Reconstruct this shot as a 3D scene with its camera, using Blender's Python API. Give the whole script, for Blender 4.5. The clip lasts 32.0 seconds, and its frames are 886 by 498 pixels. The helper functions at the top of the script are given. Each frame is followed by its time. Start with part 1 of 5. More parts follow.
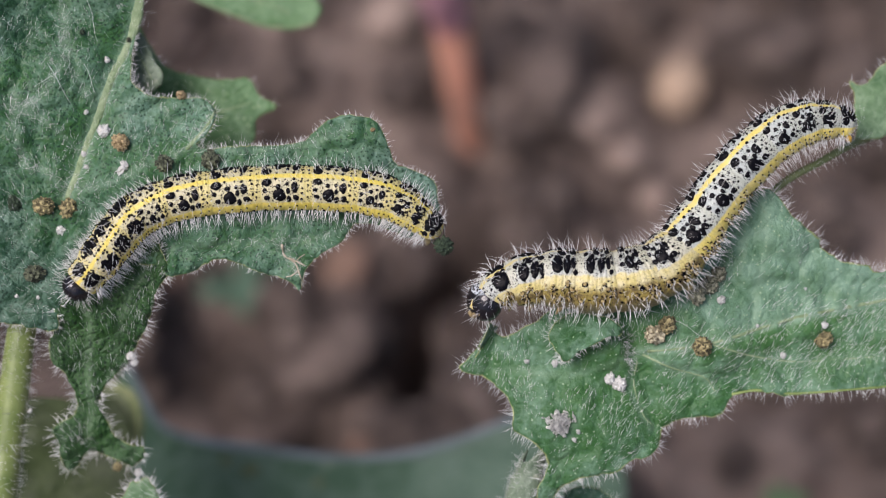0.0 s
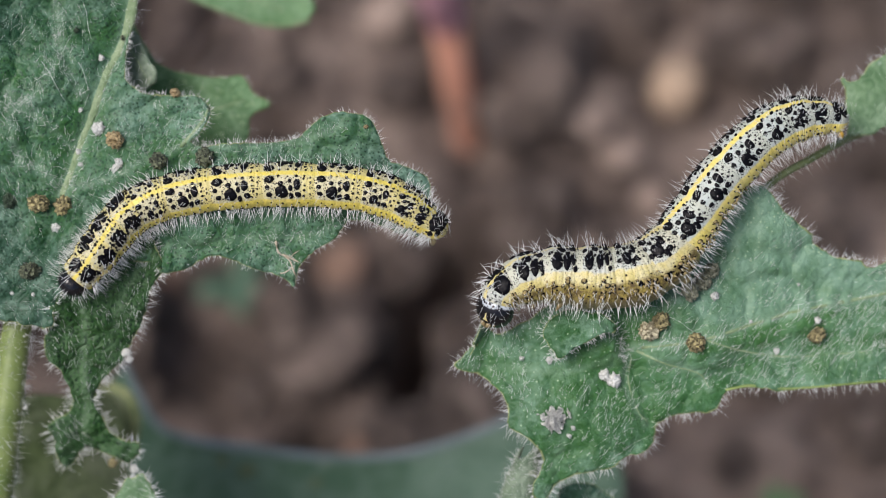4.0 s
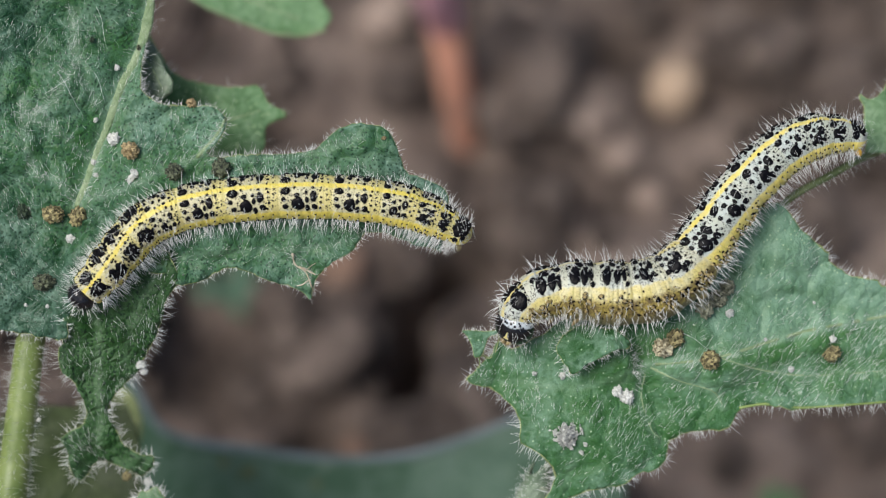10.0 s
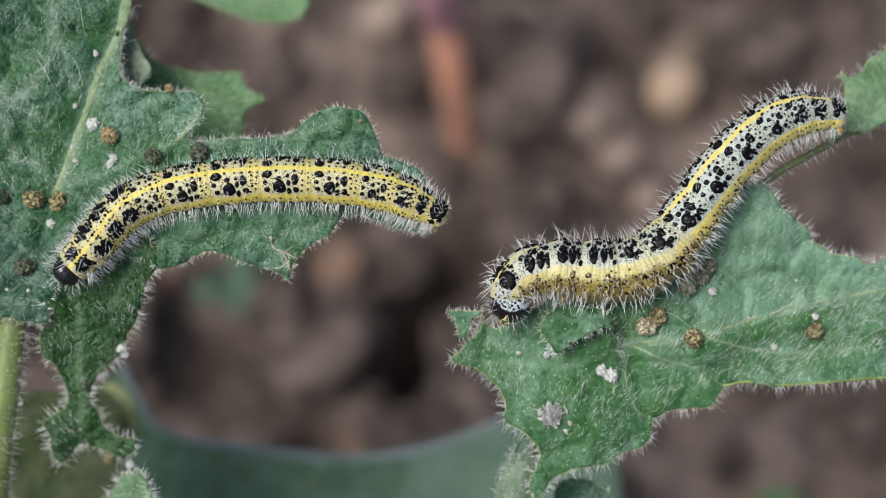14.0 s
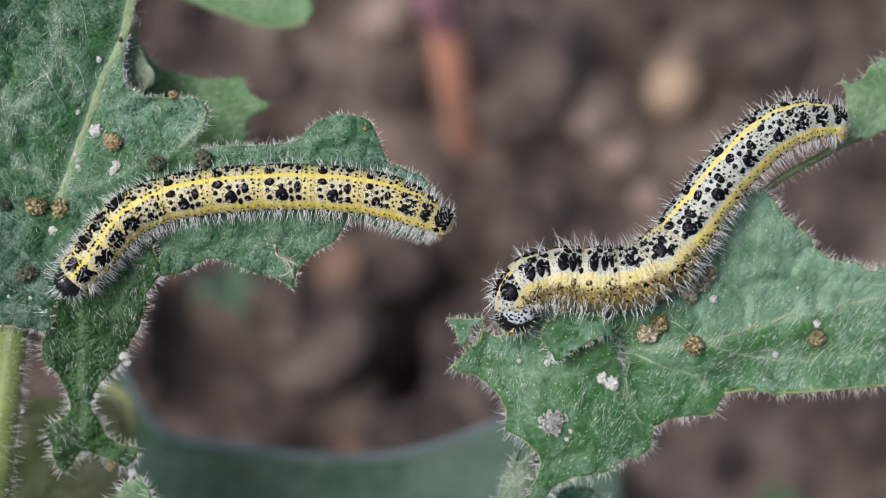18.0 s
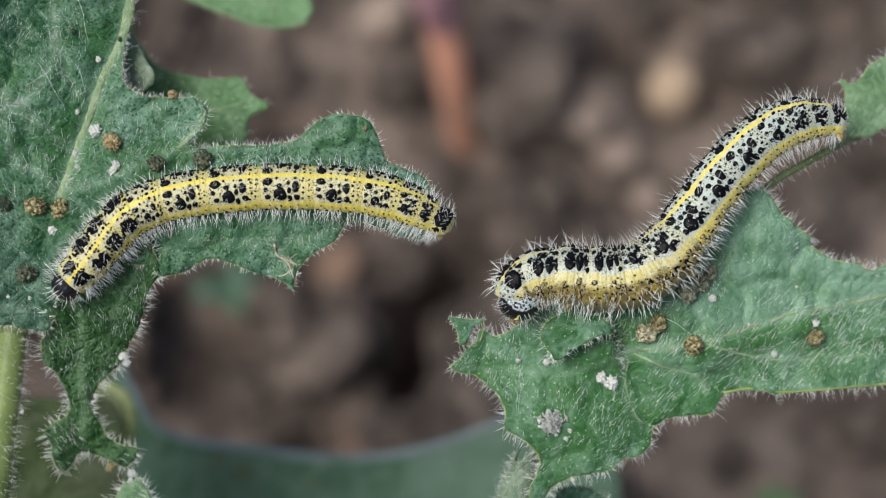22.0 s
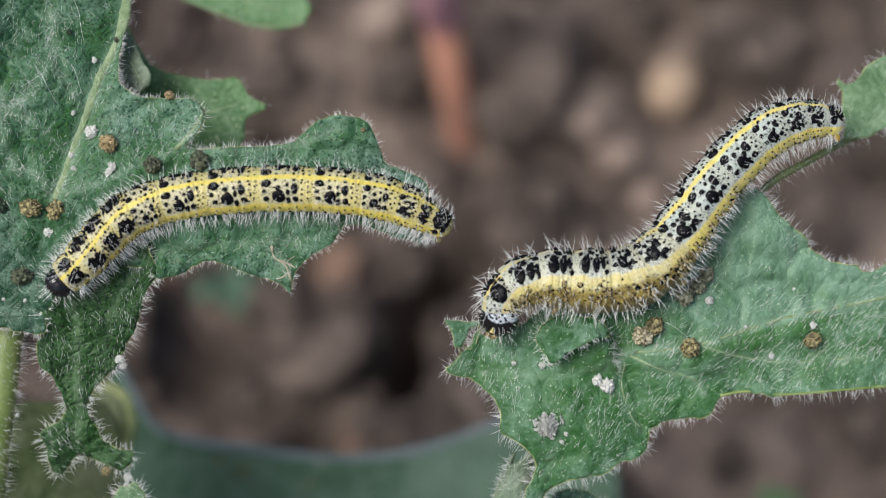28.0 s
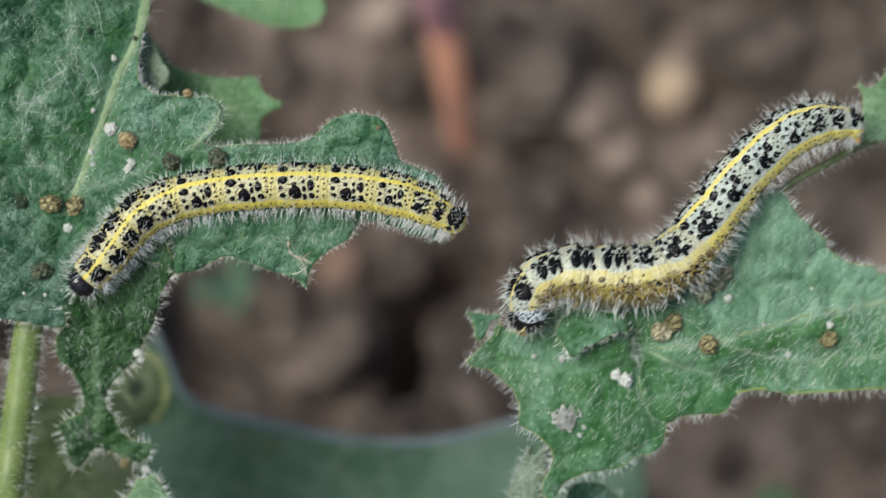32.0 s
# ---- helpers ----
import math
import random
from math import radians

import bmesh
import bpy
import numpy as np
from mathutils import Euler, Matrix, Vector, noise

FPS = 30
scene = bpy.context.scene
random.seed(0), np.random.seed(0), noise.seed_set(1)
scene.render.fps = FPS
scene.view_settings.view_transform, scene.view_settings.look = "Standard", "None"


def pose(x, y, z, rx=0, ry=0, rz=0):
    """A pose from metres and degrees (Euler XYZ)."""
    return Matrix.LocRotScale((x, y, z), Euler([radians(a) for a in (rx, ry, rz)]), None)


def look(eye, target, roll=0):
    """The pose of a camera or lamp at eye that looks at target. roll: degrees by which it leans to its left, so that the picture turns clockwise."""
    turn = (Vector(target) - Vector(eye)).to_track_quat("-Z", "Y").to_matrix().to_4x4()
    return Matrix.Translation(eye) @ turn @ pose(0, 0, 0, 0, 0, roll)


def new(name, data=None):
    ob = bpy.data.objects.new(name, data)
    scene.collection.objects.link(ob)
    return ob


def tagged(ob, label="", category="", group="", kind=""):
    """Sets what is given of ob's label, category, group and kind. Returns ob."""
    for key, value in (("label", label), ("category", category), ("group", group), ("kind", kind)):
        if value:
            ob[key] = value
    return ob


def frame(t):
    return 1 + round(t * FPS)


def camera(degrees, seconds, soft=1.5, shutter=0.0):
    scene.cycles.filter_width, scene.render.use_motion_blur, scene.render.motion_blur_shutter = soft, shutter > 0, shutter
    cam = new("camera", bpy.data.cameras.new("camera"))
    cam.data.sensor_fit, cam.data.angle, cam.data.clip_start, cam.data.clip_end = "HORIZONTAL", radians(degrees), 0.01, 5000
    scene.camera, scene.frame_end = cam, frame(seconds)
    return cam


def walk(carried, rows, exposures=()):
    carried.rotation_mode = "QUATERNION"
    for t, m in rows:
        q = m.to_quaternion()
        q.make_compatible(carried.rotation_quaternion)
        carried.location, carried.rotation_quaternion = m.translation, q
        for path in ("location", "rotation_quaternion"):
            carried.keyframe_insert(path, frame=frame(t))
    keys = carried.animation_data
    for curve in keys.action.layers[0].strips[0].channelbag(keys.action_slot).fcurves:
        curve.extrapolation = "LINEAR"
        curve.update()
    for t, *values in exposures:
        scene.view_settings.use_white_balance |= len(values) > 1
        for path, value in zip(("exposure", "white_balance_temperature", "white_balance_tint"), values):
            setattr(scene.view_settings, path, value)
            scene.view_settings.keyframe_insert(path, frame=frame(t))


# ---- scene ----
# A macro view of two hairy caterpillars on bristly leaves over garden soil.
# Units in the tables are millimetres in the plant plane, which leans 30 degrees back from level.
MM = 0.001
DIST = 0.2218
HIGH = 0.105
BASE = pose(0, 0, HIGH, 30, 0, 0)

cam = camera(22, 32.0, soft=1.0, shutter=0.5)
cam.data.dof.use_dof = True
cam.data.dof.focus_distance = DIST + 0.0005
cam.data.dof.aperture_fstop = 11.0


def view(turn):
    return BASE @ pose(0, 0, DIST) @ pose(0, 0, 0, 0, turn, 0)


walk(cam, [(0, view(0.1421)), (1.5, view(0.1030)), (3, view(0.0796)), (6, view(0.0511)), (9, view(0.0256)), (13, view(0.0000)), (18, view(-0.0213)), (23, view(-0.0341)), (28, view(-0.0426)), (32, view(-0.0469))],
     [(0, 0.14, 6500, 20.2), (1.5, 0.14, 6500, 18.7), (3, 0.14, 6500, 15.7), (6, 0.14, 6500, 11.2), (8, 0.14, 6500, 11.2), (10, 0.14, 6500, 8.2), (14, 0.14, 6500, 8.2), (16.5, 0.14, 6500, 16.4), (18, 0.14, 6500, 14.2), (20, 0.14, 6500, 8.2), (22, 0.14, 6500, 5.2), (25, 0.14, 6500, 6.7), (28, 0.14, 6500, 8.2), (29.5, 0.14, 6500, 8.2), (31, 0.14, 6500, 4.4), (32, 0.14, 6500, 2.2)])

# ---- light: a bright overcast sky ----
world = bpy.data.worlds.new("overcast_sky")
scene.world = world
world.use_nodes = True
wn = world.node_tree.nodes
sky = wn.new("ShaderNodeTexSky")
sky.sky_type = "NISHITA"
sky.sun_disc = False
sky.sun_elevation = radians(62)
sky.sun_rotation = radians(-117)
sky.dust_density = 4.0
world.node_tree.links.new(sky.outputs[0], wn["Background"].inputs[0])
wn["Background"].inputs[1].default_value = 0.105
sun_data = bpy.data.lights.new("sun", "SUN")
sun_data.energy = 2.75
sun_data.angle = radians(30)
sun_data.color = (1.0, 0.975, 0.95)
sun = new("sun", sun_data)
sun.matrix_world = look((-0.7, -0.35, 1.45), (0, 0, 0))


# ---- materials ----
def material(name, rough=0.5):
    m = bpy.data.materials.new(name)
    m.use_nodes = True
    t = m.node_tree
    b = t.nodes["Principled BSDF"]
    b.inputs["Roughness"].default_value = rough
    return m, t, b


def node(t, kind, **values):
    n = t.nodes.new(kind)
    for key, value in values.items():
        n.inputs[key.replace("_", " ")].default_value = value
    return n


def ramp(t, source, stops, smooth=False):
    n = t.nodes.new("ShaderNodeValToRGB")
    n.color_ramp.interpolation = "EASE" if smooth else "LINEAR"
    el = n.color_ramp.elements
    while len(el) < len(stops):
        el.new(0.5)
    for e, (at, c) in zip(el, stops):
        e.position = at
        e.color = (*c, 1) if isinstance(c, tuple) else (c, c, c, 1)
    t.links.new(source, n.inputs[0])
    return n.outputs[0]


def mix(t, fac, a, b, how="MIX"):
    n = t.nodes.new("ShaderNodeMix")
    n.data_type, n.blend_type = "RGBA", how
    for socket, value in ((n.inputs[0], fac), (n.inputs[6], a), (n.inputs[7], b)):
        if isinstance(value, bpy.types.NodeSocket):
            t.links.new(value, socket)
        elif isinstance(value, tuple):
            socket.default_value = (*value, 1)
        else:
            socket.default_value = value
    return n.outputs[2]


def calc(t, how, a, b=0.0):
    n = t.nodes.new("ShaderNodeMath")
    n.operation = how
    for socket, value in ((n.inputs[0], a), (n.inputs[1], b)):
        if isinstance(value, bpy.types.NodeSocket):
            t.links.new(value, socket)
        else:
            socket.default_value = value
    return n.outputs[0]


def place(t, spread=0.0):
    """Object coordinates in metres, shifted by chance from object to object."""
    c = t.nodes.new("ShaderNodeTexCoord").outputs["Object"]
    if not spread:
        return c
    info = t.nodes.new("ShaderNodeObjectInfo")
    n = t.nodes.new("ShaderNodeVectorMath")
    n.operation = "MULTIPLY_ADD"
    t.links.new(info.outputs["Random"], n.inputs[0])
    n.inputs[1].default_value = (spread, spread * 1.7, spread * 0.6)
    t.links.new(c, n.inputs[2])
    return n.outputs[0]


def noise_tex(t, at, scale, detail=3.0, rough=0.55):
    n = node(t, "ShaderNodeTexNoise", Scale=scale, Detail=detail, Roughness=rough)
    t.links.new(at, n.inputs["Vector"])
    return n.outputs["Fac"]


def cells(t, at, scale):
    n = node(t, "ShaderNodeTexVoronoi", Scale=scale)
    t.links.new(at, n.inputs["Vector"])
    return n.outputs["Distance"]


def web(t, at, scale):
    """How far from the nearest vein of a wavy net."""
    jog = node(t, "ShaderNodeTexNoise", Scale=scale * 1.3, Detail=2.0)
    t.links.new(at, jog.inputs["Vector"])
    n = t.nodes.new("ShaderNodeVectorMath")
    n.operation = "MULTIPLY_ADD"
    t.links.new(jog.outputs["Color"], n.inputs[0])
    n.inputs[1].default_value = (0.6 / scale,) * 3
    t.links.new(at, n.inputs[2])
    v = node(t, "ShaderNodeTexVoronoi", Scale=scale)
    v.feature = "DISTANCE_TO_EDGE"
    t.links.new(n.outputs[0], v.inputs["Vector"])
    return v.outputs["Distance"]


def bump(t, b, height, strength, distance):
    n = node(t, "ShaderNodeBump", Strength=strength, Distance=distance)
    t.links.new(height, n.inputs["Height"])
    t.links.new(n.outputs[0], b.inputs["Normal"])


def leaf_material(name, dark, mid, pale, dots, dot_size, dot_share, rough=0.5, relief=0.4, fade=None, dot_wide=0.16, mottle=1.0, net=0.45, span=0.15, fresh=None, dark_end=0.9):
    m, t, b = material(name, rough)
    at = place(t, 0.3)
    wide = noise_tex(t, at, 85, 5)
    mid_noise = noise_tex(t, at, 150, 3)
    patchy = noise_tex(t, at, 330, 4, 0.65)
    fine = noise_tex(t, at, 1700, 3)
    c = ramp(t, wide, [(0.5 - span, dark), (0.5, mid), (0.51 + span, pale)])
    if fade:
        # darker at one end, tilted panels' shade included; lighter and downier at the other
        xyz = t.nodes.new("ShaderNodeSeparateXYZ")
        t.links.new(place(t), xyz.inputs[0])
        along = calc(t, "ADD", calc(t, "MULTIPLY", calc(t, "ADD", xyz.outputs[0], calc(t, "MULTIPLY", xyz.outputs[1], 0.35)), 1000 / fade), wide)
        c = mix(t, ramp(t, along, [(0.28, dark_end), (0.62, 0.0)]), c, mix(t, 0.9, mid, dark))
        c = mix(t, ramp(t, along, [(0.5, 0.0), (1.1, 0.7)]), c, pale)
    c = mix(t, ramp(t, mid_noise, [(0.38, 0.75 * mottle), (0.54, 0.0)]), c, dark)
    c = mix(t, ramp(t, patchy, [(0.5, 0.0), (0.68, 0.6 * mottle)]), c, pale)
    c = mix(t, ramp(t, patchy, [(0.34, 0.7 * mottle), (0.5, 0.0)]), c, dark)
    big, small = web(t, at, 210), web(t, at, 820)
    c = mix(t, ramp(t, big, [(0.0, net), (0.1, 0.25 * net), (0.3, 0.0)], True), c, pale)
    c = mix(t, ramp(t, small, [(0.0, 0.5 * net), (0.14, 0.0)], True), c, pale)
    c = mix(t, ramp(t, fine, [(0.35, 0.5), (0.6, 0.0)]), c, dark)
    grain = cells(t, at, 5200)
    c = mix(t, ramp(t, grain, [(0.05, 0.18), (0.4, 0.0)]), c, pale)
    spot = cells(t, at, dot_size)
    blot = noise_tex(t, at, 260, 2)
    hit = calc(t, "MULTIPLY", ramp(t, spot, [(dot_wide, 1.0), (dot_wide * 1.9, 0.0)]), ramp(t, blot, [(1 - dot_share, 0.0), (1.08 - dot_share, 0.92)]))
    if fresh:
        # greener, less downy tissue along the veins
        vale = t.nodes.new("ShaderNodeAttribute")
        vale.attribute_name = "vale"
        near = calc(t, "MULTIPLY", vale.outputs["Fac"], ramp(t, mid_noise, [(0.34, 1.0), (0.66, 0.35)]))
        c = mix(t, near, c, mix(t, ramp(t, fine, [(0.35, 0.0), (0.65, 0.6)]), fresh, mid))
        # lighter above the main rib: light on that slope put into the colour
        paler = t.nodes.new("ShaderNodeAttribute")
        paler.attribute_name = "lit_slope"
        c = mix(t, calc(t, "MULTIPLY", paler.outputs["Fac"], ramp(t, patchy, [(0.35, 0.35), (0.6, 0.85)])), c, pale)
    c = mix(t, hit, c, dots)
    rib = t.nodes.new("ShaderNodeAttribute")
    rib.attribute_name = "rib"
    c = mix(t, calc(t, "MULTIPLY", rib.outputs["Fac"], ramp(t, patchy, [(0.3, 0.6), (0.6, 1.0)])), c, mix(t, 0.5, pale, (0.24, 0.35, 0.22)))
    t.links.new(c, b.inputs["Base Color"])
    t.links.new(ramp(t, patchy, [(0.3, rough - 0.12), (0.7, rough + 0.12)]), b.inputs["Roughness"])
    b.inputs["Specular IOR Level"].default_value = 0.27
    b.inputs["Sheen Weight"].default_value = 0.02
    b.inputs["Sheen Roughness"].default_value = 0.4
    b.inputs["Sheen Tint"].default_value = (0.9, 0.95, 0.85, 1)
    cushion = mix(t, 0.4, ramp(t, big, [(0.0, 0.0), (0.35, 1.0)], True), ramp(t, small, [(0.0, 0.0), (0.3, 1.0)], True))
    bump(t, b, mix(t, 0.5, mix(t, 0.22, patchy, grain), cushion), relief, 0.0008)
    return m


LEAF_A = leaf_material("bristly_leaf_dark", (0.008, 0.044, 0.017), (0.034, 0.112, 0.06), (0.155, 0.262, 0.2), (0.012, 0.04, 0.022), 2500, 0.8, 0.4, 0.6, mottle=1.05, net=0.42, span=0.1, dot_wide=0.2, fade=36.0, fresh=(0.04, 0.13, 0.024))
LEAF_B = leaf_material("bristly_leaf_light", (0.04, 0.115, 0.035), (0.098, 0.205, 0.076), (0.2, 0.33, 0.18), (0.25, 0.36, 0.19), 1500, 0.6)
LEAF_F = leaf_material("bitten_leaf", (0.015, 0.073, 0.015), (0.05, 0.154, 0.052), (0.205, 0.335, 0.25), (0.3, 0.42, 0.27), 1700, 0.72, fade=60.0, dot_wide=0.1, mottle=1.05, net=0.2, span=0.12, relief=0.5, fresh=(0.04, 0.128, 0.022), dark_end=0.8)
# deeper green, with the hanging lobe's shade put into the colours
LEAF_G = leaf_material("crinkled_leaf_shaded", (0.006, 0.028, 0.007), (0.021, 0.068, 0.019), (0.08, 0.155, 0.07), (0.006, 0.022, 0.01), 2300, 0.8, 0.36, 0.9, dot_wide=0.22, fresh=(0.022, 0.085, 0.01))
LEAF_C = leaf_material("cabbage_leaf", (0.04, 0.09, 0.05), (0.078, 0.145, 0.092), (0.14, 0.205, 0.16), (0.22, 0.26, 0.2), 110, 0.4, fade=42.0)
LEAF_D = leaf_material("downy_leaf", (0.055, 0.125, 0.05), (0.1, 0.19, 0.085), (0.2, 0.3, 0.18), (0.26, 0.36, 0.26), 900, 0.5)
LEAF_I = leaf_material("downy_grey_leaf", (0.085, 0.13, 0.08), (0.155, 0.215, 0.14), (0.27, 0.33, 0.25), (0.3, 0.33, 0.25), 900, 0.5)
LEAF_H = leaf_material("tan_leaf", (0.052, 0.076, 0.028), (0.095, 0.122, 0.053), (0.16, 0.188, 0.1), (0.1, 0.12, 0.06), 500, 0.5)
# dark olive, the shade low among the leaves put into the colour
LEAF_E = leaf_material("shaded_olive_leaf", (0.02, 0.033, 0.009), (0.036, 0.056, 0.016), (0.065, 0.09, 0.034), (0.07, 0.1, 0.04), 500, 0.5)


def plain(name, c1, c2, scale, rough, rise=0.3, depth=0.0002, spread=0.5, **more):
    m, t, b = material(name, rough)
    at = place(t, spread)
    n1 = noise_tex(t, at, scale, 5, 0.6)
    t.links.new(ramp(t, n1, [(0.3, c1), (0.7, c2)]), b.inputs["Base Color"])
    bump(t, b, noise_tex(t, at, scale * 3, 4), rise, depth)
    for key, value in more.items():
        b.inputs[key.replace("_", " ")].default_value = value
    return m


RIB = plain("leaf_rib", (0.13, 0.21, 0.09), (0.26, 0.34, 0.19), 650, 0.5, 0.6, 0.0004)
STEM = plain("leaf_stem", (0.095, 0.145, 0.032), (0.21, 0.265, 0.085), 300, 0.45)
RIM = plain("leaf_rim", (0.075, 0.115, 0.11), (0.2, 0.24, 0.26), 200, 0.5)
HAIR = plain("pale_bristle", (0.7, 0.72, 0.7), (0.86, 0.88, 0.86), 500, 0.35)
DRY = plain("dry_margin", (0.085, 0.14, 0.03), (0.36, 0.39, 0.19), 700, 0.7)
EDGE = plain("fresh_leaf_edge", (0.13, 0.2, 0.05), (0.3, 0.38, 0.13), 600, 0.5)
SLIM = plain("slim_stalk_skin", (0.085, 0.12, 0.04), (0.17, 0.21, 0.09), 300, 0.5)
WITHER = plain("withered_tissue", (0.26, 0.21, 0.14), (0.56, 0.51, 0.41), 900, 0.75)
SILK = plain("silk", (0.7, 0.72, 0.72), (0.85, 0.87, 0.87), 500, 0.3)
BLACK = plain("black_wart", (0.002, 0.002, 0.003), (0.006, 0.006, 0.008), 2500, 0.2, 0.5, 0.0001, Specular_IOR_Level=0.1)
PROLEG = plain("proleg_skin", (0.14, 0.12, 0.06), (0.34, 0.28, 0.14), 1800, 0.5)
CLYPEUS = plain("yellow_clypeus", (0.62, 0.5, 0.14), (0.76, 0.68, 0.3), 1500, 0.35)
LEG = plain("brown_leg", (0.1, 0.07, 0.03), (0.36, 0.28, 0.13), 1500, 0.45)
KNOB = plain("tubercle", (0.2, 0.14, 0.05), (0.42, 0.34, 0.15), 2200, 0.45)
CLASPER = plain("orange_clasper", (0.62, 0.32, 0.03), (0.8, 0.55, 0.1), 1500, 0.45)


def pellet_material(name, dark, pale):
    """Chewed plant crumbs of many shades, pressed together."""
    m, t, b = material(name, 0.7)
    at = place(t, 30.0)
    v = node(t, "ShaderNodeTexVoronoi", Scale=3.4)
    t.links.new(at, v.inputs["Vector"])
    shade = calc(t, "ADD", calc(t, "MULTIPLY", v.outputs["Color"], 0.7), calc(t, "MULTIPLY", noise_tex(t, at, 6.0, 5, 0.65), 0.6))
    t.links.new(ramp(t, shade, [(0.38, dark), (0.62, mix_of(dark, pale, 0.4)), (0.92, pale)]), b.inputs["Base Color"])
    bump(t, b, noise_tex(t, at, 12, 4), 0.8, 0.0004)
    return m


def mix_of(a, b, k):
    return tuple(p + (q - p) * k for p, q in zip(a, b))


PELLET = [pellet_material("frass_" + n, a, c) for n, a, c in (
    ("brown", (0.035, 0.028, 0.01), (0.6, 0.52, 0.26)), ("ochre", (0.15, 0.1, 0.035), (0.72, 0.57, 0.32)),
    ("dark", (0.006, 0.01, 0.006), (0.2, 0.23, 0.14)), ("green", (0.012, 0.03, 0.016), (0.07, 0.11, 0.06)),
    ("pale", (0.14, 0.11, 0.05), (0.82, 0.76, 0.54)), ("grey", (0.08, 0.09, 0.05), (0.5, 0.5, 0.36)))]
WHITE = plain("white_flake", (0.36, 0.37, 0.33), (0.86, 0.87, 0.84), 2.5, 0.7, 0.6, 0.0003, 30.0)
STONE = plain("pale_stone", (0.3, 0.21, 0.14), (0.5, 0.37, 0.26), 1.6, 0.8, 0.4, 0.001, 20.0)
STONE_B = plain("dull_stone", (0.21, 0.155, 0.125), (0.36, 0.275, 0.225), 1.6, 0.8, 0.5, 0.001, 20.0)
STONE_C = plain("pinkish_stone", (0.27, 0.19, 0.15), (0.44, 0.33, 0.27), 1.6, 0.8, 0.5, 0.001, 20.0)
RUST = plain("rusty_crumb", (0.14, 0.085, 0.058), (0.23, 0.145, 0.105), 1.6, 0.85, 0.5, 0.001, 20.0)
REDSTEM = plain("red_stalk", (0.41, 0.175, 0.11), (0.53, 0.28, 0.2), 200, 0.5)
PINK = plain("pink_stalk", (0.48, 0.22, 0.24), (0.6, 0.35, 0.42), 200, 0.5)


def soil_material(name, unit):
    m, t, b = material(name, 0.9)
    at = place(t, 0.7 / unit * 30)
    a = noise_tex(t, at, 55 * unit, 6, 0.65)
    c = ramp(t, a, [(0.3, (0.026, 0.018, 0.015)), (0.48, (0.126, 0.094, 0.078)), (0.68, (0.345, 0.268, 0.222))])
    grit = cells(t, at, 420 * unit)
    c = mix(t, ramp(t, grit, [(0.1, 0.4), (0.35, 0.0)]), c, (0.3, 0.225, 0.19))
    t.links.new(c, b.inputs["Base Color"])
    bump(t, b, noise_tex(t, at, 420 * unit, 6, 0.7), 0.9, 0.002)
    return m


SOIL = soil_material("garden_soil", 1.0)
CLOD = soil_material("soil_clod", 0.02)


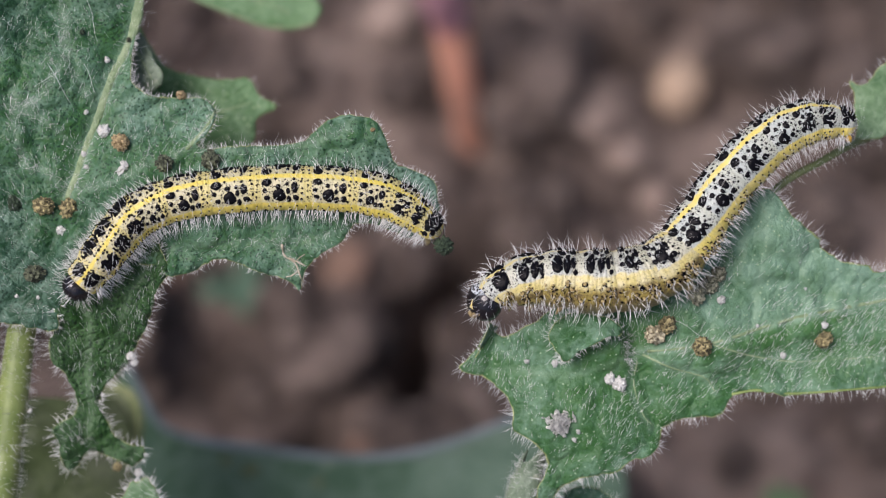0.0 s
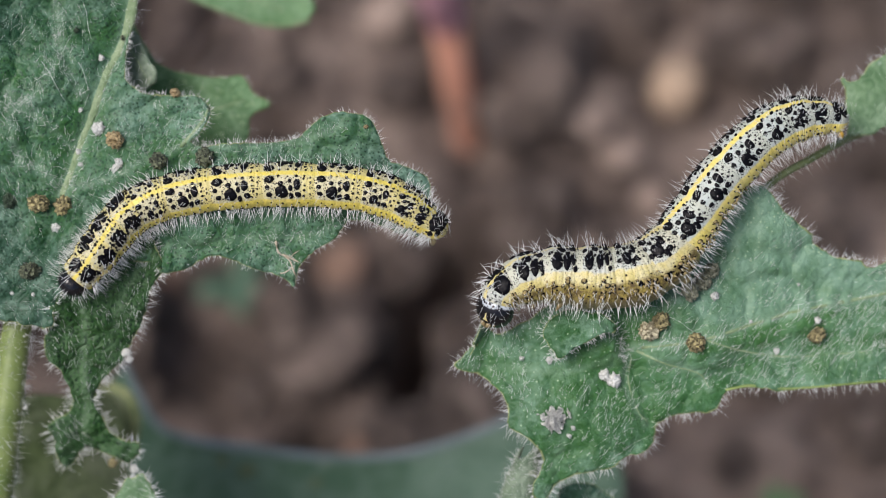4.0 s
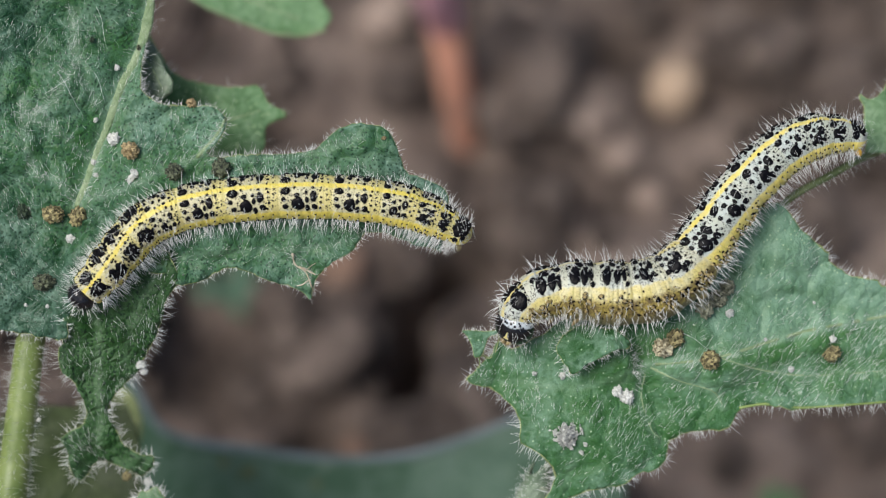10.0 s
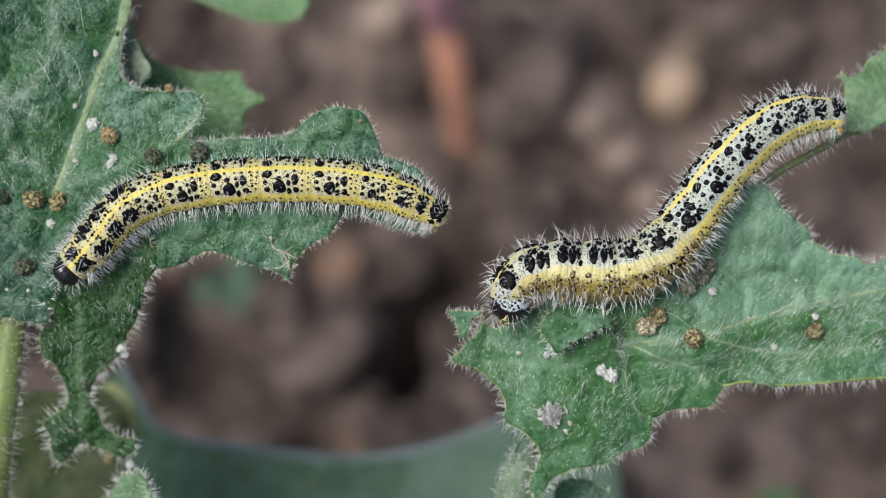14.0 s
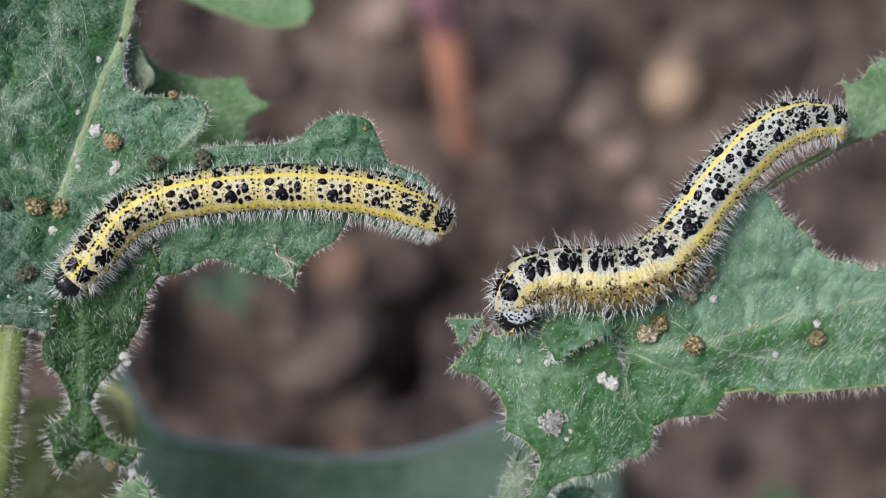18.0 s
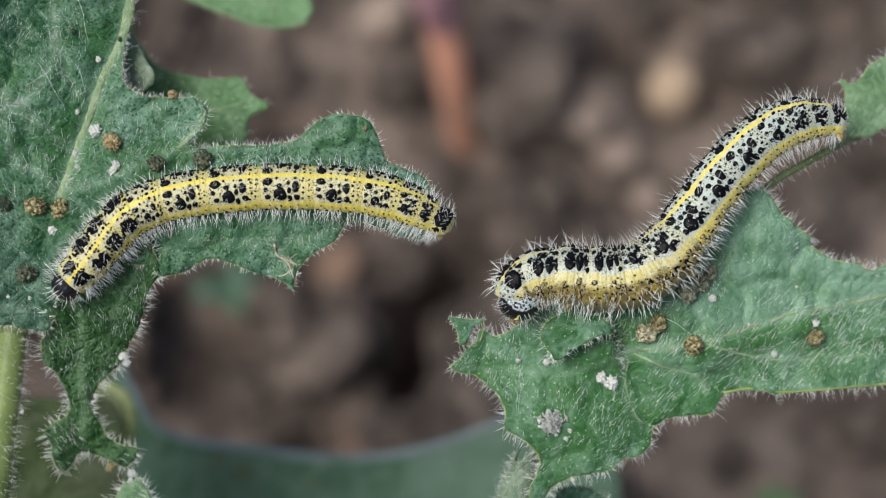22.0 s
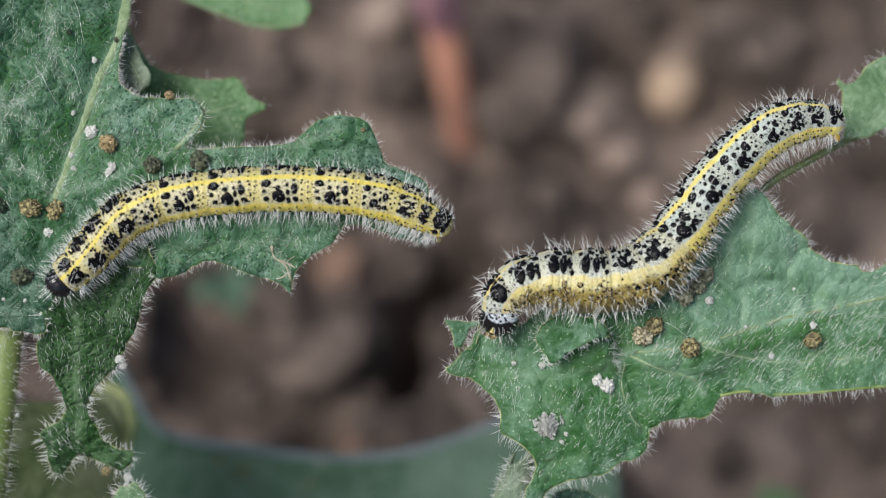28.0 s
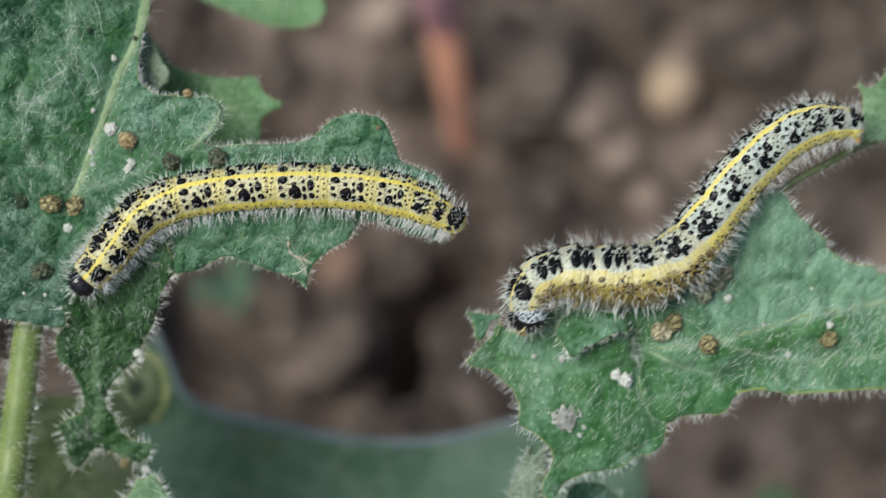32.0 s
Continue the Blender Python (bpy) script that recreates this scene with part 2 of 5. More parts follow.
def skin_material(name, light, yellow, gold, belly, speck, speck_size, low, warm, ragged_seam=0.4, cream=0.55, low_specks=0.5):
    """Lengthwise stripes by the angle round the body, with a net of dark specks."""
    m, t, b = material(name, 0.42)
    at = place(t, 0.2)
    ring = t.nodes.new("ShaderNodeAttribute")
    ring.attribute_name = "round_body"
    ang = ring.outputs["Fac"]
    wob = noise_tex(t, at, 1100, 3)
    ang = calc(t, "ADD", ang, calc(t, "MULTIPLY", calc(t, "SUBTRACT", wob, 0.5), 0.035))
    ang = calc(t, "ADD", ang, calc(t, "MULTIPLY", calc(t, "SUBTRACT", noise_tex(t, at, 380, 2), 0.5), 0.06 * ragged_seam))
    if ragged_seam > 0.5:
        ang = calc(t, "ADD", ang, calc(t, "MULTIPLY", calc(t, "SUBTRACT", noise_tex(t, at, 820, 3, 0.6), 0.5), 0.09 * ragged_seam))
    side = mix(t, ramp(t, noise_tex(t, at, 420, 2), [(0.4, 0.0), (0.62, 1.0)]), light, mix(t, 0.22 * warm, light, yellow))
    fold = t.nodes.new("ShaderNodeAttribute")
    fold.attribute_name = "along_ring"
    side = mix(t, ramp(t, fold.outputs["Fac"], [(0.0, min(1.0, 1.2 * warm)), (0.22, min(1.0, 1.1 * warm)), (0.31, 0.0), (0.95, 0.0), (1.0, 0.8 * warm)]), side, mix(t, 0.72, light, yellow))
    stripe = ramp(t, ang, [(0.027, 1.0), (0.048, 0.0), (0.388, 0.0), (0.412, 1.0)])
    c = mix(t, stripe, side, mix(t, ramp(t, noise_tex(t, at, 700, 3), [(0.42, 0.0), (0.6, 0.75)]), yellow, mix(t, cream, yellow, (0.62, 0.6, 0.42))))
    c = mix(t, ramp(t, ang, [(low, 0.0), (low + 0.05, 1.0)]), c, mix(t, ramp(t, noise_tex(t, at, 1300, 4, 0.7), [(0.44, 0.0), (0.56, 0.9)]), gold, (0.11, 0.075, 0.03)))
    c = mix(t, ramp(t, ang, [(0.68, 0.0), (0.78, 1.0)]), c, belly)
    d = cells(t, at, speck_size)
    share = ramp(t, ang, [(0.035, 0.1), (0.06, 1.0), (0.38, 1.0), (0.41, 0.2), (0.5, low_specks)])
    gate = ramp(t, noise_tex(t, at, 900, 2), [(0.5 - speck, 0.0), (0.58 - speck, 1.0)])
    dark = calc(t, "MULTIPLY", calc(t, "MULTIPLY", ramp(t, d, [(0.27, 1.0), (0.4, 0.0)]), gate), share)
    c = mix(t, dark, c, (0.012, 0.012, 0.014))
    t.links.new(c, b.inputs["Base Color"])
    b.inputs["Subsurface Weight"].default_value = 0.12
    b.inputs["Subsurface Radius"].default_value = (0.0006, 0.0005, 0.0003)
    b.inputs["Subsurface Scale"].default_value = 1.0
    bump(t, b, mix(t, 0.5, d, wob), 0.6, 0.00016)
    return m


SKIN_A = skin_material("yellow_skin", (0.53, 0.5, 0.315), (0.68, 0.565, 0.1), (0.52, 0.43, 0.1), (0.24, 0.26, 0.16), 0.09, 5000, 0.58, 0.5, cream=0.15, low_specks=0.2)
SKIN_B = skin_material("pale_skin", (0.45, 0.5, 0.465), (0.7, 0.59, 0.14), (0.5, 0.39, 0.09), (0.27, 0.25, 0.13), 0.08, 5600, 0.6, 0.12, cream=0.3, low_specks=0.2)
SKIN_C = skin_material("cream_flanked_skin", (0.45, 0.48, 0.43), (0.56, 0.485, 0.18), (0.32, 0.255, 0.06), (0.17, 0.14, 0.065), 0.16, 5200, 0.51, 0.3, 1.2, cream=0.65)


def head_material(name, edge):
    m, t, b = material(name, 0.22)
    c0 = place(t)
    xyz = t.nodes.new("ShaderNodeSeparateXYZ")
    t.links.new(c0, xyz.inputs[0])
    wob = calc(t, "MULTIPLY", calc(t, "SUBTRACT", noise_tex(t, c0, 1500, 3), 0.5), 0.0008)
    back = calc(t, "SUBTRACT", calc(t, "SUBTRACT", xyz.outputs[2], calc(t, "MULTIPLY", xyz.outputs[0], 0.6)), calc(t, "MULTIPLY", calc(t, "ABSOLUTE", xyz.outputs[1]), 0.45))
    crown = ramp(t, calc(t, "MULTIPLY", calc(t, "ADD", back, wob), 1000), [(edge, 0.0), (edge + 0.25, 1.0)])
    dots = ramp(t, cells(t, c0, 3400), [(0.4, 0.0), (0.52, 1.0)])
    fac = calc(t, "MULTIPLY", crown, dots)
    c = mix(t, fac, (0.006, 0.006, 0.009), (0.47, 0.52, 0.55))
    t.links.new(c, b.inputs["Base Color"])
    bump(t, b, cells(t, c0, 3300), 0.2, 0.0001)
    return m


HEAD_DARK, HEAD_PALE = head_material("dark_head_capsule", 1.12), head_material("pale_crowned_head_capsule", 0.0)


# ---- mesh helpers ----
def mesh_of(name, verts, faces, mat=None, smooth=True):
    me = bpy.data.meshes.new(name)
    me.from_pydata([tuple(v) for v in verts], [], faces)
    me.polygons.foreach_set("use_smooth", [smooth] * len(me.polygons))
    if mat:
        me.materials.append(mat)
    me.update()
    return me


def piece(name, verts, faces, mat, parent=None, label="", smooth=True):
    """One mesh object, under its thing or part where one is given."""
    ob = new(name, mesh_of(name, verts, faces, mat, smooth))
    ob.parent = parent
    if label:
        tagged(ob, label)
    return ob


def tube(points, radii, sides=10, cap=True):
    """Vertices and faces of a tapering tube along points."""
    pts = [Vector(p) for p in points]
    verts, faces = [], []
    side = None
    for i, p in enumerate(pts):
        d = (pts[min(i + 1, len(pts) - 1)] - pts[max(i - 1, 0)]).normalized()
        if side is None:
            side = d.orthogonal().normalized()
        side = (side - d * side.dot(d)).normalized()
        up = d.cross(side)
        for k in range(sides):
            a = 2 * math.pi * k / sides
            verts.append(p + (side * math.cos(a) + up * math.sin(a)) * radii[i])
    for i in range(len(pts) - 1):
        for k in range(sides):
            a, b = i * sides + k, i * sides + (k + 1) % sides
            faces.append((a, b, b + sides, a + sides))
    if cap:
        faces.append(tuple(range(sides))[::-1])
        faces.append(tuple(len(verts) - sides + k for k in range(sides)))
    return verts, faces


def hair(verts, faces, root, way, length, thick, bend):
    """Adds one tapered, bent bristle."""
    way = way.normalized()
    a = way.orthogonal().normalized()
    b = way.cross(a)
    n0 = len(verts)
    for s, r in ((0.0, 1.0), (0.55, 0.75)):
        c = root + way * (length * s) + bend * (length * s * s)
        for k in range(3):
            q = 2.0944 * k
            verts.append(c + (a * math.cos(q) + b * math.sin(q)) * (thick * r))
    verts.append(root + way * length + bend * length)
    for k in range(3):
        j = (k + 1) % 3
        faces.append((n0 + k, n0 + j, n0 + 3 + j, n0 + 3 + k))
        faces.append((n0 + 3 + k, n0 + 3 + j, n0 + 6))


def curve_through(points, steps=8):
    """A Catmull-Rom curve."""
    p = [Vector(q) for q in points]
    p = [p[0] * 2 - p[1]] + p + [p[-1] * 2 - p[-2]]
    out = []
    for i in range(1, len(p) - 2):
        for s in range(steps):
            u = s / steps
            out.append(0.5 * (2 * p[i] + (p[i + 1] - p[i - 1]) * u + (2 * p[i - 1] - 5 * p[i] + 4 * p[i + 1] - p[i + 2]) * u * u
                              + (3 * p[i] - p[i - 1] - 3 * p[i + 1] + p[i + 2]) * u ** 3))
    out.append(p[-2])
    return out


def inside(poly, x, y):
    px, py = poly[:, 0], poly[:, 1]
    qx, qy = np.roll(px, -1), np.roll(py, -1)
    hit = np.zeros(len(x), bool)
    for a, b, c, d in zip(px, py, qx, qy):
        if b != d:
            hit ^= ((b > y) != (d > y)) & (x < (c - a) * (y - b) / (d - b) + a)
    return hit


def ragged(outline, rng, step=0.4, rough=0.16):
    """A leaf margin: corners eased once, then nibbled at two scales."""
    p = np.array(outline, float)
    nxt = np.roll(p, -1, 0)
    p = np.stack([p * 0.82 + nxt * 0.18, p * 0.18 + nxt * 0.82], 1).reshape(-1, 2)
    out = []
    for a, b in zip(p, np.roll(p, -1, 0)):
        n = max(1, int(np.linalg.norm(b - a) / step))
        for k in range(n):
            q = a + (b - a) * k / n
            w = noise.noise_vector(Vector((q[0] * 0.5, q[1] * 0.5, 3.0))) * rough * 1.8 + noise.noise_vector(Vector((q[0] * 1.7, q[1] * 1.7, 9.0))) * rough
            out.append((q[0] + w.x, q[1] + w.y))
    return np.array(out)


def in_mm(v):
    return Vector(v) * MM


def near_lines(q, lines):
    """How strongly each point shows the soft pale band along a vein."""
    out = np.zeros(len(q))
    for line, wide, strong in lines:
        p = np.array([(c.x, c.y) for c in curve_through([(u, v, 0) for u, v in line], 6)])
        far = np.full(len(q), 1e9)
        for a, e in zip(p, p[1:]):
            d = e - a
            s = np.clip(((q - a) @ d) / max(1e-9, d @ d), 0, 1)
            far = np.minimum(far, np.linalg.norm(q - (a + s[:, None] * d), axis=1))
        out = np.maximum(out, strong * np.exp(-(far / wide) ** 2))
    return out


def leaf(name, outline, height, mat, parent, centre, rng, grid=0.55, edge_hair=0.0, down=0.0, thick=0.26, rough=0.16, label="", long=1.5, rim=None, seam=True, ribs=(), comb=1.5, swirl=1.6, fine=0.0105, brim=0.07, rim_mat=None, rim_wide=0.5, lit_slope=None, slim=0.65):
    """A leaf blade (mm, round centre) with margin bristles and down. height(u, v) gives its relief."""
    from mathutils.geometry import delaunay_2d_cdt
    poly = ragged(outline, rng, rough=rough)
    lo, hi = poly.min(0), poly.max(0)
    gx, gy = np.meshgrid(np.arange(lo[0], hi[0], grid), np.arange(lo[1], hi[1], grid * 0.866))
    gx = gx + (np.arange(gx.shape[0]) % 2)[:, None] * grid / 2
    gx, gy = gx.ravel() + rng.uniform(-0.08, 0.08, gx.size), gy.ravel() + rng.uniform(-0.08, 0.08, gy.size)
    keep = inside(poly, gx, gy)
    co = [Vector(q) for q in poly] + [Vector(q) for q in zip(gx[keep], gy[keep])]
    vs, _, fs, *_ = delaunay_2d_cdt(co, [], [list(range(len(poly)))], 1, 1e-4)
    cu, cv, cw = centre
    verts = [in_mm((v.x - cu, v.y - cv, height(v.x, v.y) - cw)) for v in vs]
    ob = piece(name, verts, [tuple(f) for f in fs], mat, parent, label)
    if ribs:
        q = np.array([(v.x, v.y) for v in vs])
        ob.data.attributes.new("rib", "FLOAT", "POINT").data.foreach_set("value", near_lines(q, [(line, wide * slim, strong) for line, wide, strong in ribs]))
        flank = near_lines(q, [(line, 2.6 + 1.4 * wide, min(1.0, 0.35 + strong * 0.8)) for line, wide, strong in ribs])
        ob.data.attributes.new("vale", "FLOAT", "POINT").data.foreach_set("value", flank)
    if lit_slope:
        ob.data.attributes.new("lit_slope", "FLOAT", "POINT").data.foreach_set("value", [lit_slope(v.x, v.y) for v in vs])
    sol = ob.modifiers.new("thickness", "SOLIDIFY")
    sol.thickness, sol.offset = thick * MM, -1
    if edge_hair and seam:
        pts = [in_mm((q[0] - cu, q[1] - cv, height(q[0], q[1]) - cw - thick * 0.4)) for q in np.vstack([poly, poly[:1]])]
        v, f = tube(pts, [(brim + 0.05 * noise.noise(p * 700)) * MM for p in pts], 6)
        piece("margin", v, f, DRY, ob, "thin dry brownish margin")
    hv, hf = [], []
    turn = np.sign(np.sum(poly[:, 0] * np.roll(poly[:, 1], -1) - np.roll(poly[:, 0], -1) * poly[:, 1]))
    if edge_hair:
        for a, b in zip(poly, np.roll(poly, -1, 0)):
            d = b - a
            ln = np.linalg.norm(d)
            if ln < 1e-6:
                continue
            out = Vector((d[1], -d[0], 0)) / ln * turn
            for _ in range(rng.poisson(edge_hair * ln)):
                q = a + d * rng.random()
                lean = Vector((rng.normal(0, 0.35), rng.normal(0, 0.35), rng.normal(0.1, 0.4)))
                hair(hv, hf, in_mm((q[0] - cu, q[1] - cv, height(q[0], q[1]) - cw - 0.08)), out + lean, rng.uniform(0.35, 1.0) * long * MM, 0.0235 * MM,
                     Vector(rng.normal(0, 0.12, 3)))
    if down:
        n = int(down * (hi[0] - lo[0]) * (hi[1] - lo[1]))
        x, y = rng.uniform(lo[0], hi[0], n), rng.uniform(lo[1], hi[1], n)
        ok = inside(poly, x, y)
        for u, v in zip(x[ok], y[ok]):
            if noise.noise(Vector((u * 0.22, v * 0.22, 11))) + rng.normal(0, 0.18) < 0.02:
                continue
            lay = noise.noise(Vector((u * 0.06, v * 0.06, 5))) * swirl + rng.normal(0, 0.3)
            w = Vector((math.cos(lay + comb), math.sin(lay + comb), rng.uniform(0.1, 0.6)))
            hair(hv, hf, in_mm((u - cu, v - cv, height(u, v) - cw - 0.02)), w, rng.uniform(0.3, 1.2) * MM, fine * MM, Vector(rng.normal(0, 0.16, 3)))
    if hv:
        tagged(piece("bristles", hv, hf, HAIR, ob, "fine pale bristles"), kind="stuff")
    if rim:
        pts = [in_mm((q[0] - cu, q[1] - cv, height(q[0], q[1]) - cw)) for q in rim]
        pts = curve_through(pts, 6)
        v, f = tube(pts, [rim_wide * (1 + 0.32 * noise.noise(p * 90)) * MM for p in pts], 8)
        piece("rim", v, f, rim_mat or RIM, ob, "pale thickened leaf margin")
    return ob


def vein(points, r0, r1, height, parent, centre, sink=0.35, mat=None, name="vein", flat=0.22):
    pts = curve_through([(u, v, 0) for u, v in points], 7)
    n = len(pts)
    radii = [(r0 + (r1 - r0) * i / (n - 1)) * (1 + 0.3 * noise.noise(p * 0.5) + 0.15 * noise.noise(p * 1.7)) for i, p in enumerate(pts)]
    path = [in_mm((p.x - centre[0], p.y - centre[1], height(p.x, p.y) - centre[2] - r * sink * 0.3)) for p, r in zip(pts, radii)]
    v, f = tube(path, [r * MM for r in radii], 10)
    for i, q in enumerate(v):
        q.z = path[i // 10].z + (q.z - path[i // 10].z) * flat
    return piece(name, v, f, mat or RIB, parent)


def thing(name, centre, label, category, group=""):
    """An empty in the plant plane, at centre (mm)."""
    ob = new(name)
    ob.empty_display_size = 0.005
    ob.matrix_world = BASE @ Matrix.Translation(in_mm(centre))
    return tagged(ob, label, category, group)


# what sways with which plant: (thing, its pose in the plant plane)
LEFT, RIGHT, CUP = [], [], []


def sways(ob, group):
    group.append((ob, BASE.inverted() @ ob.matrix_world.copy()))
    return ob


def lump(name, seed, detail, rough, freq):
    """A crumbly ball of radius 1."""
    bm = bmesh.new()
    bmesh.ops.create_icosphere(bm, subdivisions=detail, radius=1.0)
    for v in bm.verts:
        n = v.co.normalized()
        q = n * freq + Vector((seed * 7.3, seed * 3.1, 0))
        v.co = n * (1 + rough * (noise.noise(q) + 0.6 * noise.noise(q * 2.3) + 0.35 * noise.noise(q * 5)))
    me = bpy.data.meshes.new(name)
    bm.to_mesh(me)
    bm.free()
    me.polygons.foreach_set("use_smooth", [True] * len(me.polygons))
    return me


# ---- ground ----
HOLLOWS = [(*(-0.0005, 0.0454), 0.0085, 0.042), (*(-0.0345, 0.0468), 0.006, 0.008), (*(-0.0274, 0.0784), 0.006, 0.012), (*(0.0174, 0.0717), 0.006, 0.012), (*(-0.0182, 0.0298), 0.005, 0.014), (*(0.0275, 0.1002), 0.006, 0.012), (*(0.043, 0.0265), 0.015, -0.006), (*(-0.0005, 0.0535), 0.006, 0.03), (*(0.0022, 0.0612), 0.0065, 0.025)]


def ground_height(x, y):
    p = Vector((x, y, 0))
    near = 1.0 / (1.0 + (p.length / 0.4) ** 4)
    for px, py, wide, deep in HOLLOWS:
        p.z -= deep * math.exp(-((x - px) ** 2 + (y - py) ** 2) / wide ** 2)
    hole, p.z = p.z, 0
    return hole + near * (0.009 * noise.noise(p * 38) + 0.005 * noise.noise(p * 90 + Vector((3, 1, 0))) + 0.0022 * noise.noise(p * 230)) - 0.004


def build_ground():
    inner = np.arange(-0.16, 0.1601, 0.0016)
    outer = 0.16 * 1.45 ** np.arange(1, 24)
    line = np.concatenate([-outer[::-1], inner, outer])
    n = len(line)
    verts = [(x, y + 0.06, ground_height(x, y + 0.06)) for y in line for x in line]
    faces = [(j * n + i, j * n + i + 1, (j + 1) * n + i + 1, (j + 1) * n + i) for j in range(n - 1) for i in range(n - 1)]
    tagged(piece("ground", verts, faces, SOIL), "crumbly dark brown garden soil", "soil", kind="structure")


build_ground()
rng = np.random.default_rng(5)

CLODS = [lump("soil_clod", k, 3, 0.55, 1.9) for k in range(5)]
for me in CLODS:
    me.materials.append(CLOD)


def on_ground(name, me, x, y, size, label, category, group="", squash=0.75, sunk=0.3):
    ob = new(name, me)
    ob.location = (x, y, ground_height(x, y) + size * squash * (1 - sunk))
    ob.rotation_euler = (rng.uniform(-0.4, 0.4), rng.uniform(-0.4, 0.4), rng.uniform(0, 6.28))
    ob.scale = (size * rng.uniform(0.85, 1.2), size * rng.uniform(0.8, 1.1), size * squash)
    return tagged(ob, label, category, group)


for k in range(280):
    x, y = rng.uniform(-0.105, 0.105), rng.uniform(-0.05, 0.15)
    size = float(rng.choice([0.0022, 0.0035, 0.005, 0.0075, 0.01], p=[0.34, 0.32, 0.2, 0.1, 0.04]))
    if math.hypot(x - 0.042, y - 0.021) < 0.016:
        # finer crumbs on the flat patch
        size = min(size, 0.003)
    on_ground("soil_clod", CLODS[k % 5], x, y, size, "rough brown clod of garden soil", "soil clod", "clods on the soil")

STONES = [lump("stone", 20 + k, 3, 0.16, 1.1) for k in range(3)]
for k, ((x, y), size, mat, label, squash) in enumerate([
    ((0.0367, 0.0915), 0.0042, STONE, "pale tan rounded stone on the soil", 0.8),
    ((0.0225, 0.0846), 0.0042, STONE_B, "dull buff stone half sunk in the soil", 0.6),
    ((0.0190, 0.0675), 0.004, STONE_B, "dull greyish stone on the soil", 0.7),
    ((-0.0085, 0.1033), 0.0048, STONE_B, "greyish buff stone on the soil", 0.7),
    ((-0.0448, 0.1011), 0.005, STONE_C, "pinkish buff stone on the soil", 0.55),
    ((0.0109, 0.1024), 0.005, STONE_B, "dull stone in the soil", 0.5),
    ((0.0457, 0.1035), 0.005, STONE_B, "dull pinkish stone in the soil", 0.5),
    ((0.0134, 0.0878), 0.0032, STONE_B, "small buff stone on the soil", 0.7),
    ((0.0276, 0.0799), 0.0036, STONE_B, "buff lump half sunk in the soil", 0.6),
    ((0.0536, 0.1002), 0.0034, STONE_B, "small dull stone on the soil", 0.6),
    ((0.0316, 0.0717), 0.003, STONE_B, "small dull stone on the soil", 0.6),
    ((0.0068, 0.0948), 0.0028, RUST, "small rusty crumb on the soil", 0.6),
    ((-0.0186, 0.0444), 0.008, CLOD, "broad brown clod in the soil", 0.4),
    ((-0.0109, 0.0284), 0.0036, RUST, "orange brown crumb on the soil", 0.6),
    ((-0.0032, 0.0329), 0.0034, RUST, "rust brown crumb on the soil", 0.6),
    ((-0.0437, 0.0544), 0.004, RUST, "reddish brown crumb on the soil", 0.6),
    ((-0.0156, 0.0592), 0.0042, RUST, "reddish brown clod on the soil", 0.4)]):
    me = STONES[k % 3].copy()
    me.materials.clear()
    me.materials.append(mat)
    on_ground("stone" if mat in (STONE, STONE_B, STONE_C) else "soil_crumb", me, x, y, size, label, "stone" if mat in (STONE, STONE_B, STONE_C) else "soil crumb", squash=squash, sunk=0.15)


def build_red_stalk():
    (x0, y0) = (0.0036, 0.083)
    ob = tagged(new("red_stalk"), "reddish orange plant stalk rising from the soil", "plant stalk")
    ob.location = (x0, y0, ground_height(x0, y0))

    def lean(spot, k):
        """A point of the leaning stalk, raised by a share k towards the light."""
        return (spot[0] * (1 - k) - x0, spot[1] + (-0.111 - spot[1]) * k - y0, 0.297 * k)
    pts = curve_through([(0, 0, -0.004), lean((0.003, 0.0888), 0.02), lean((0.0018, 0.0955), 0.045), lean((0.0001, 0.1074), 0.075)], 6)
    v, f = tube(pts, [0.0025 + 0.0004 * i / len(pts) for i in range(len(pts))], 12)
    piece("shaft", v, f, REDSTEM, ob)
    pts = curve_through([lean((0.0001, 0.1073), 0.0755), lean((-0.0005, 0.1102), 0.088), lean((-0.0018, 0.1148), 0.11), lean((-0.0044, 0.1276), 0.15)], 6)
    v, f = tube(pts, [0.0031 + 0.0005 * i / len(pts) for i in range(len(pts))], 12)
    piece("sheath", v, f, PINK, ob, "pinkish purple upper sheath")


build_red_stalk()


def seedling(x, y, size, mat, label, count=4):
    ob = tagged(new("seedling"), label, "seedling")
    ob.location = (x, y, ground_height(x, y) - 0.001)
    for k in range(count):
        a = k * 2.4 + x * 40
        v, f = [], []
        n = 8
        for i in range(n + 1):
            s = i / n
            w = size * 0.32 * math.sin(math.pi * min(1, s * 0.96 + 0.04)) ** 0.8
            r = size * s
            z = size * (0.35 + 0.3 * math.sin(s * 2.4))
            for q, dz in ((-1, 0.06), (0, 0), (1, 0.06)):
                v.append((math.cos(a) * r - math.sin(a) * q * w, math.sin(a) * r + math.cos(a) * q * w, z + dz * size))
        for i in range(n):
            for q in range(2):
                b = i * 3 + q
                f.append((b, b + 1, b + 4, b + 3))
        blade = piece("leaflet", v, f, mat, ob)
        s = blade.modifiers.new("thickness", "SOLIDIFY")
        s.thickness = 0.0004
    v, f = tube([(0, 0, -0.002), (0, 0, size * 0.36)], [size * 0.05, size * 0.04], 8)
    piece("stalk", v, f, STEM, ob)


for (x, y), size, mat in (((-0.0316, 0.0558), 0.0064, LEAF_C), ((0.0475, 0.0186), 0.0036, LEAF_B), ((-0.0437, 0.0496), 0.004, LEAF_E)):
    seedling(x, y, size, mat, "small green weed seedling on the soil")


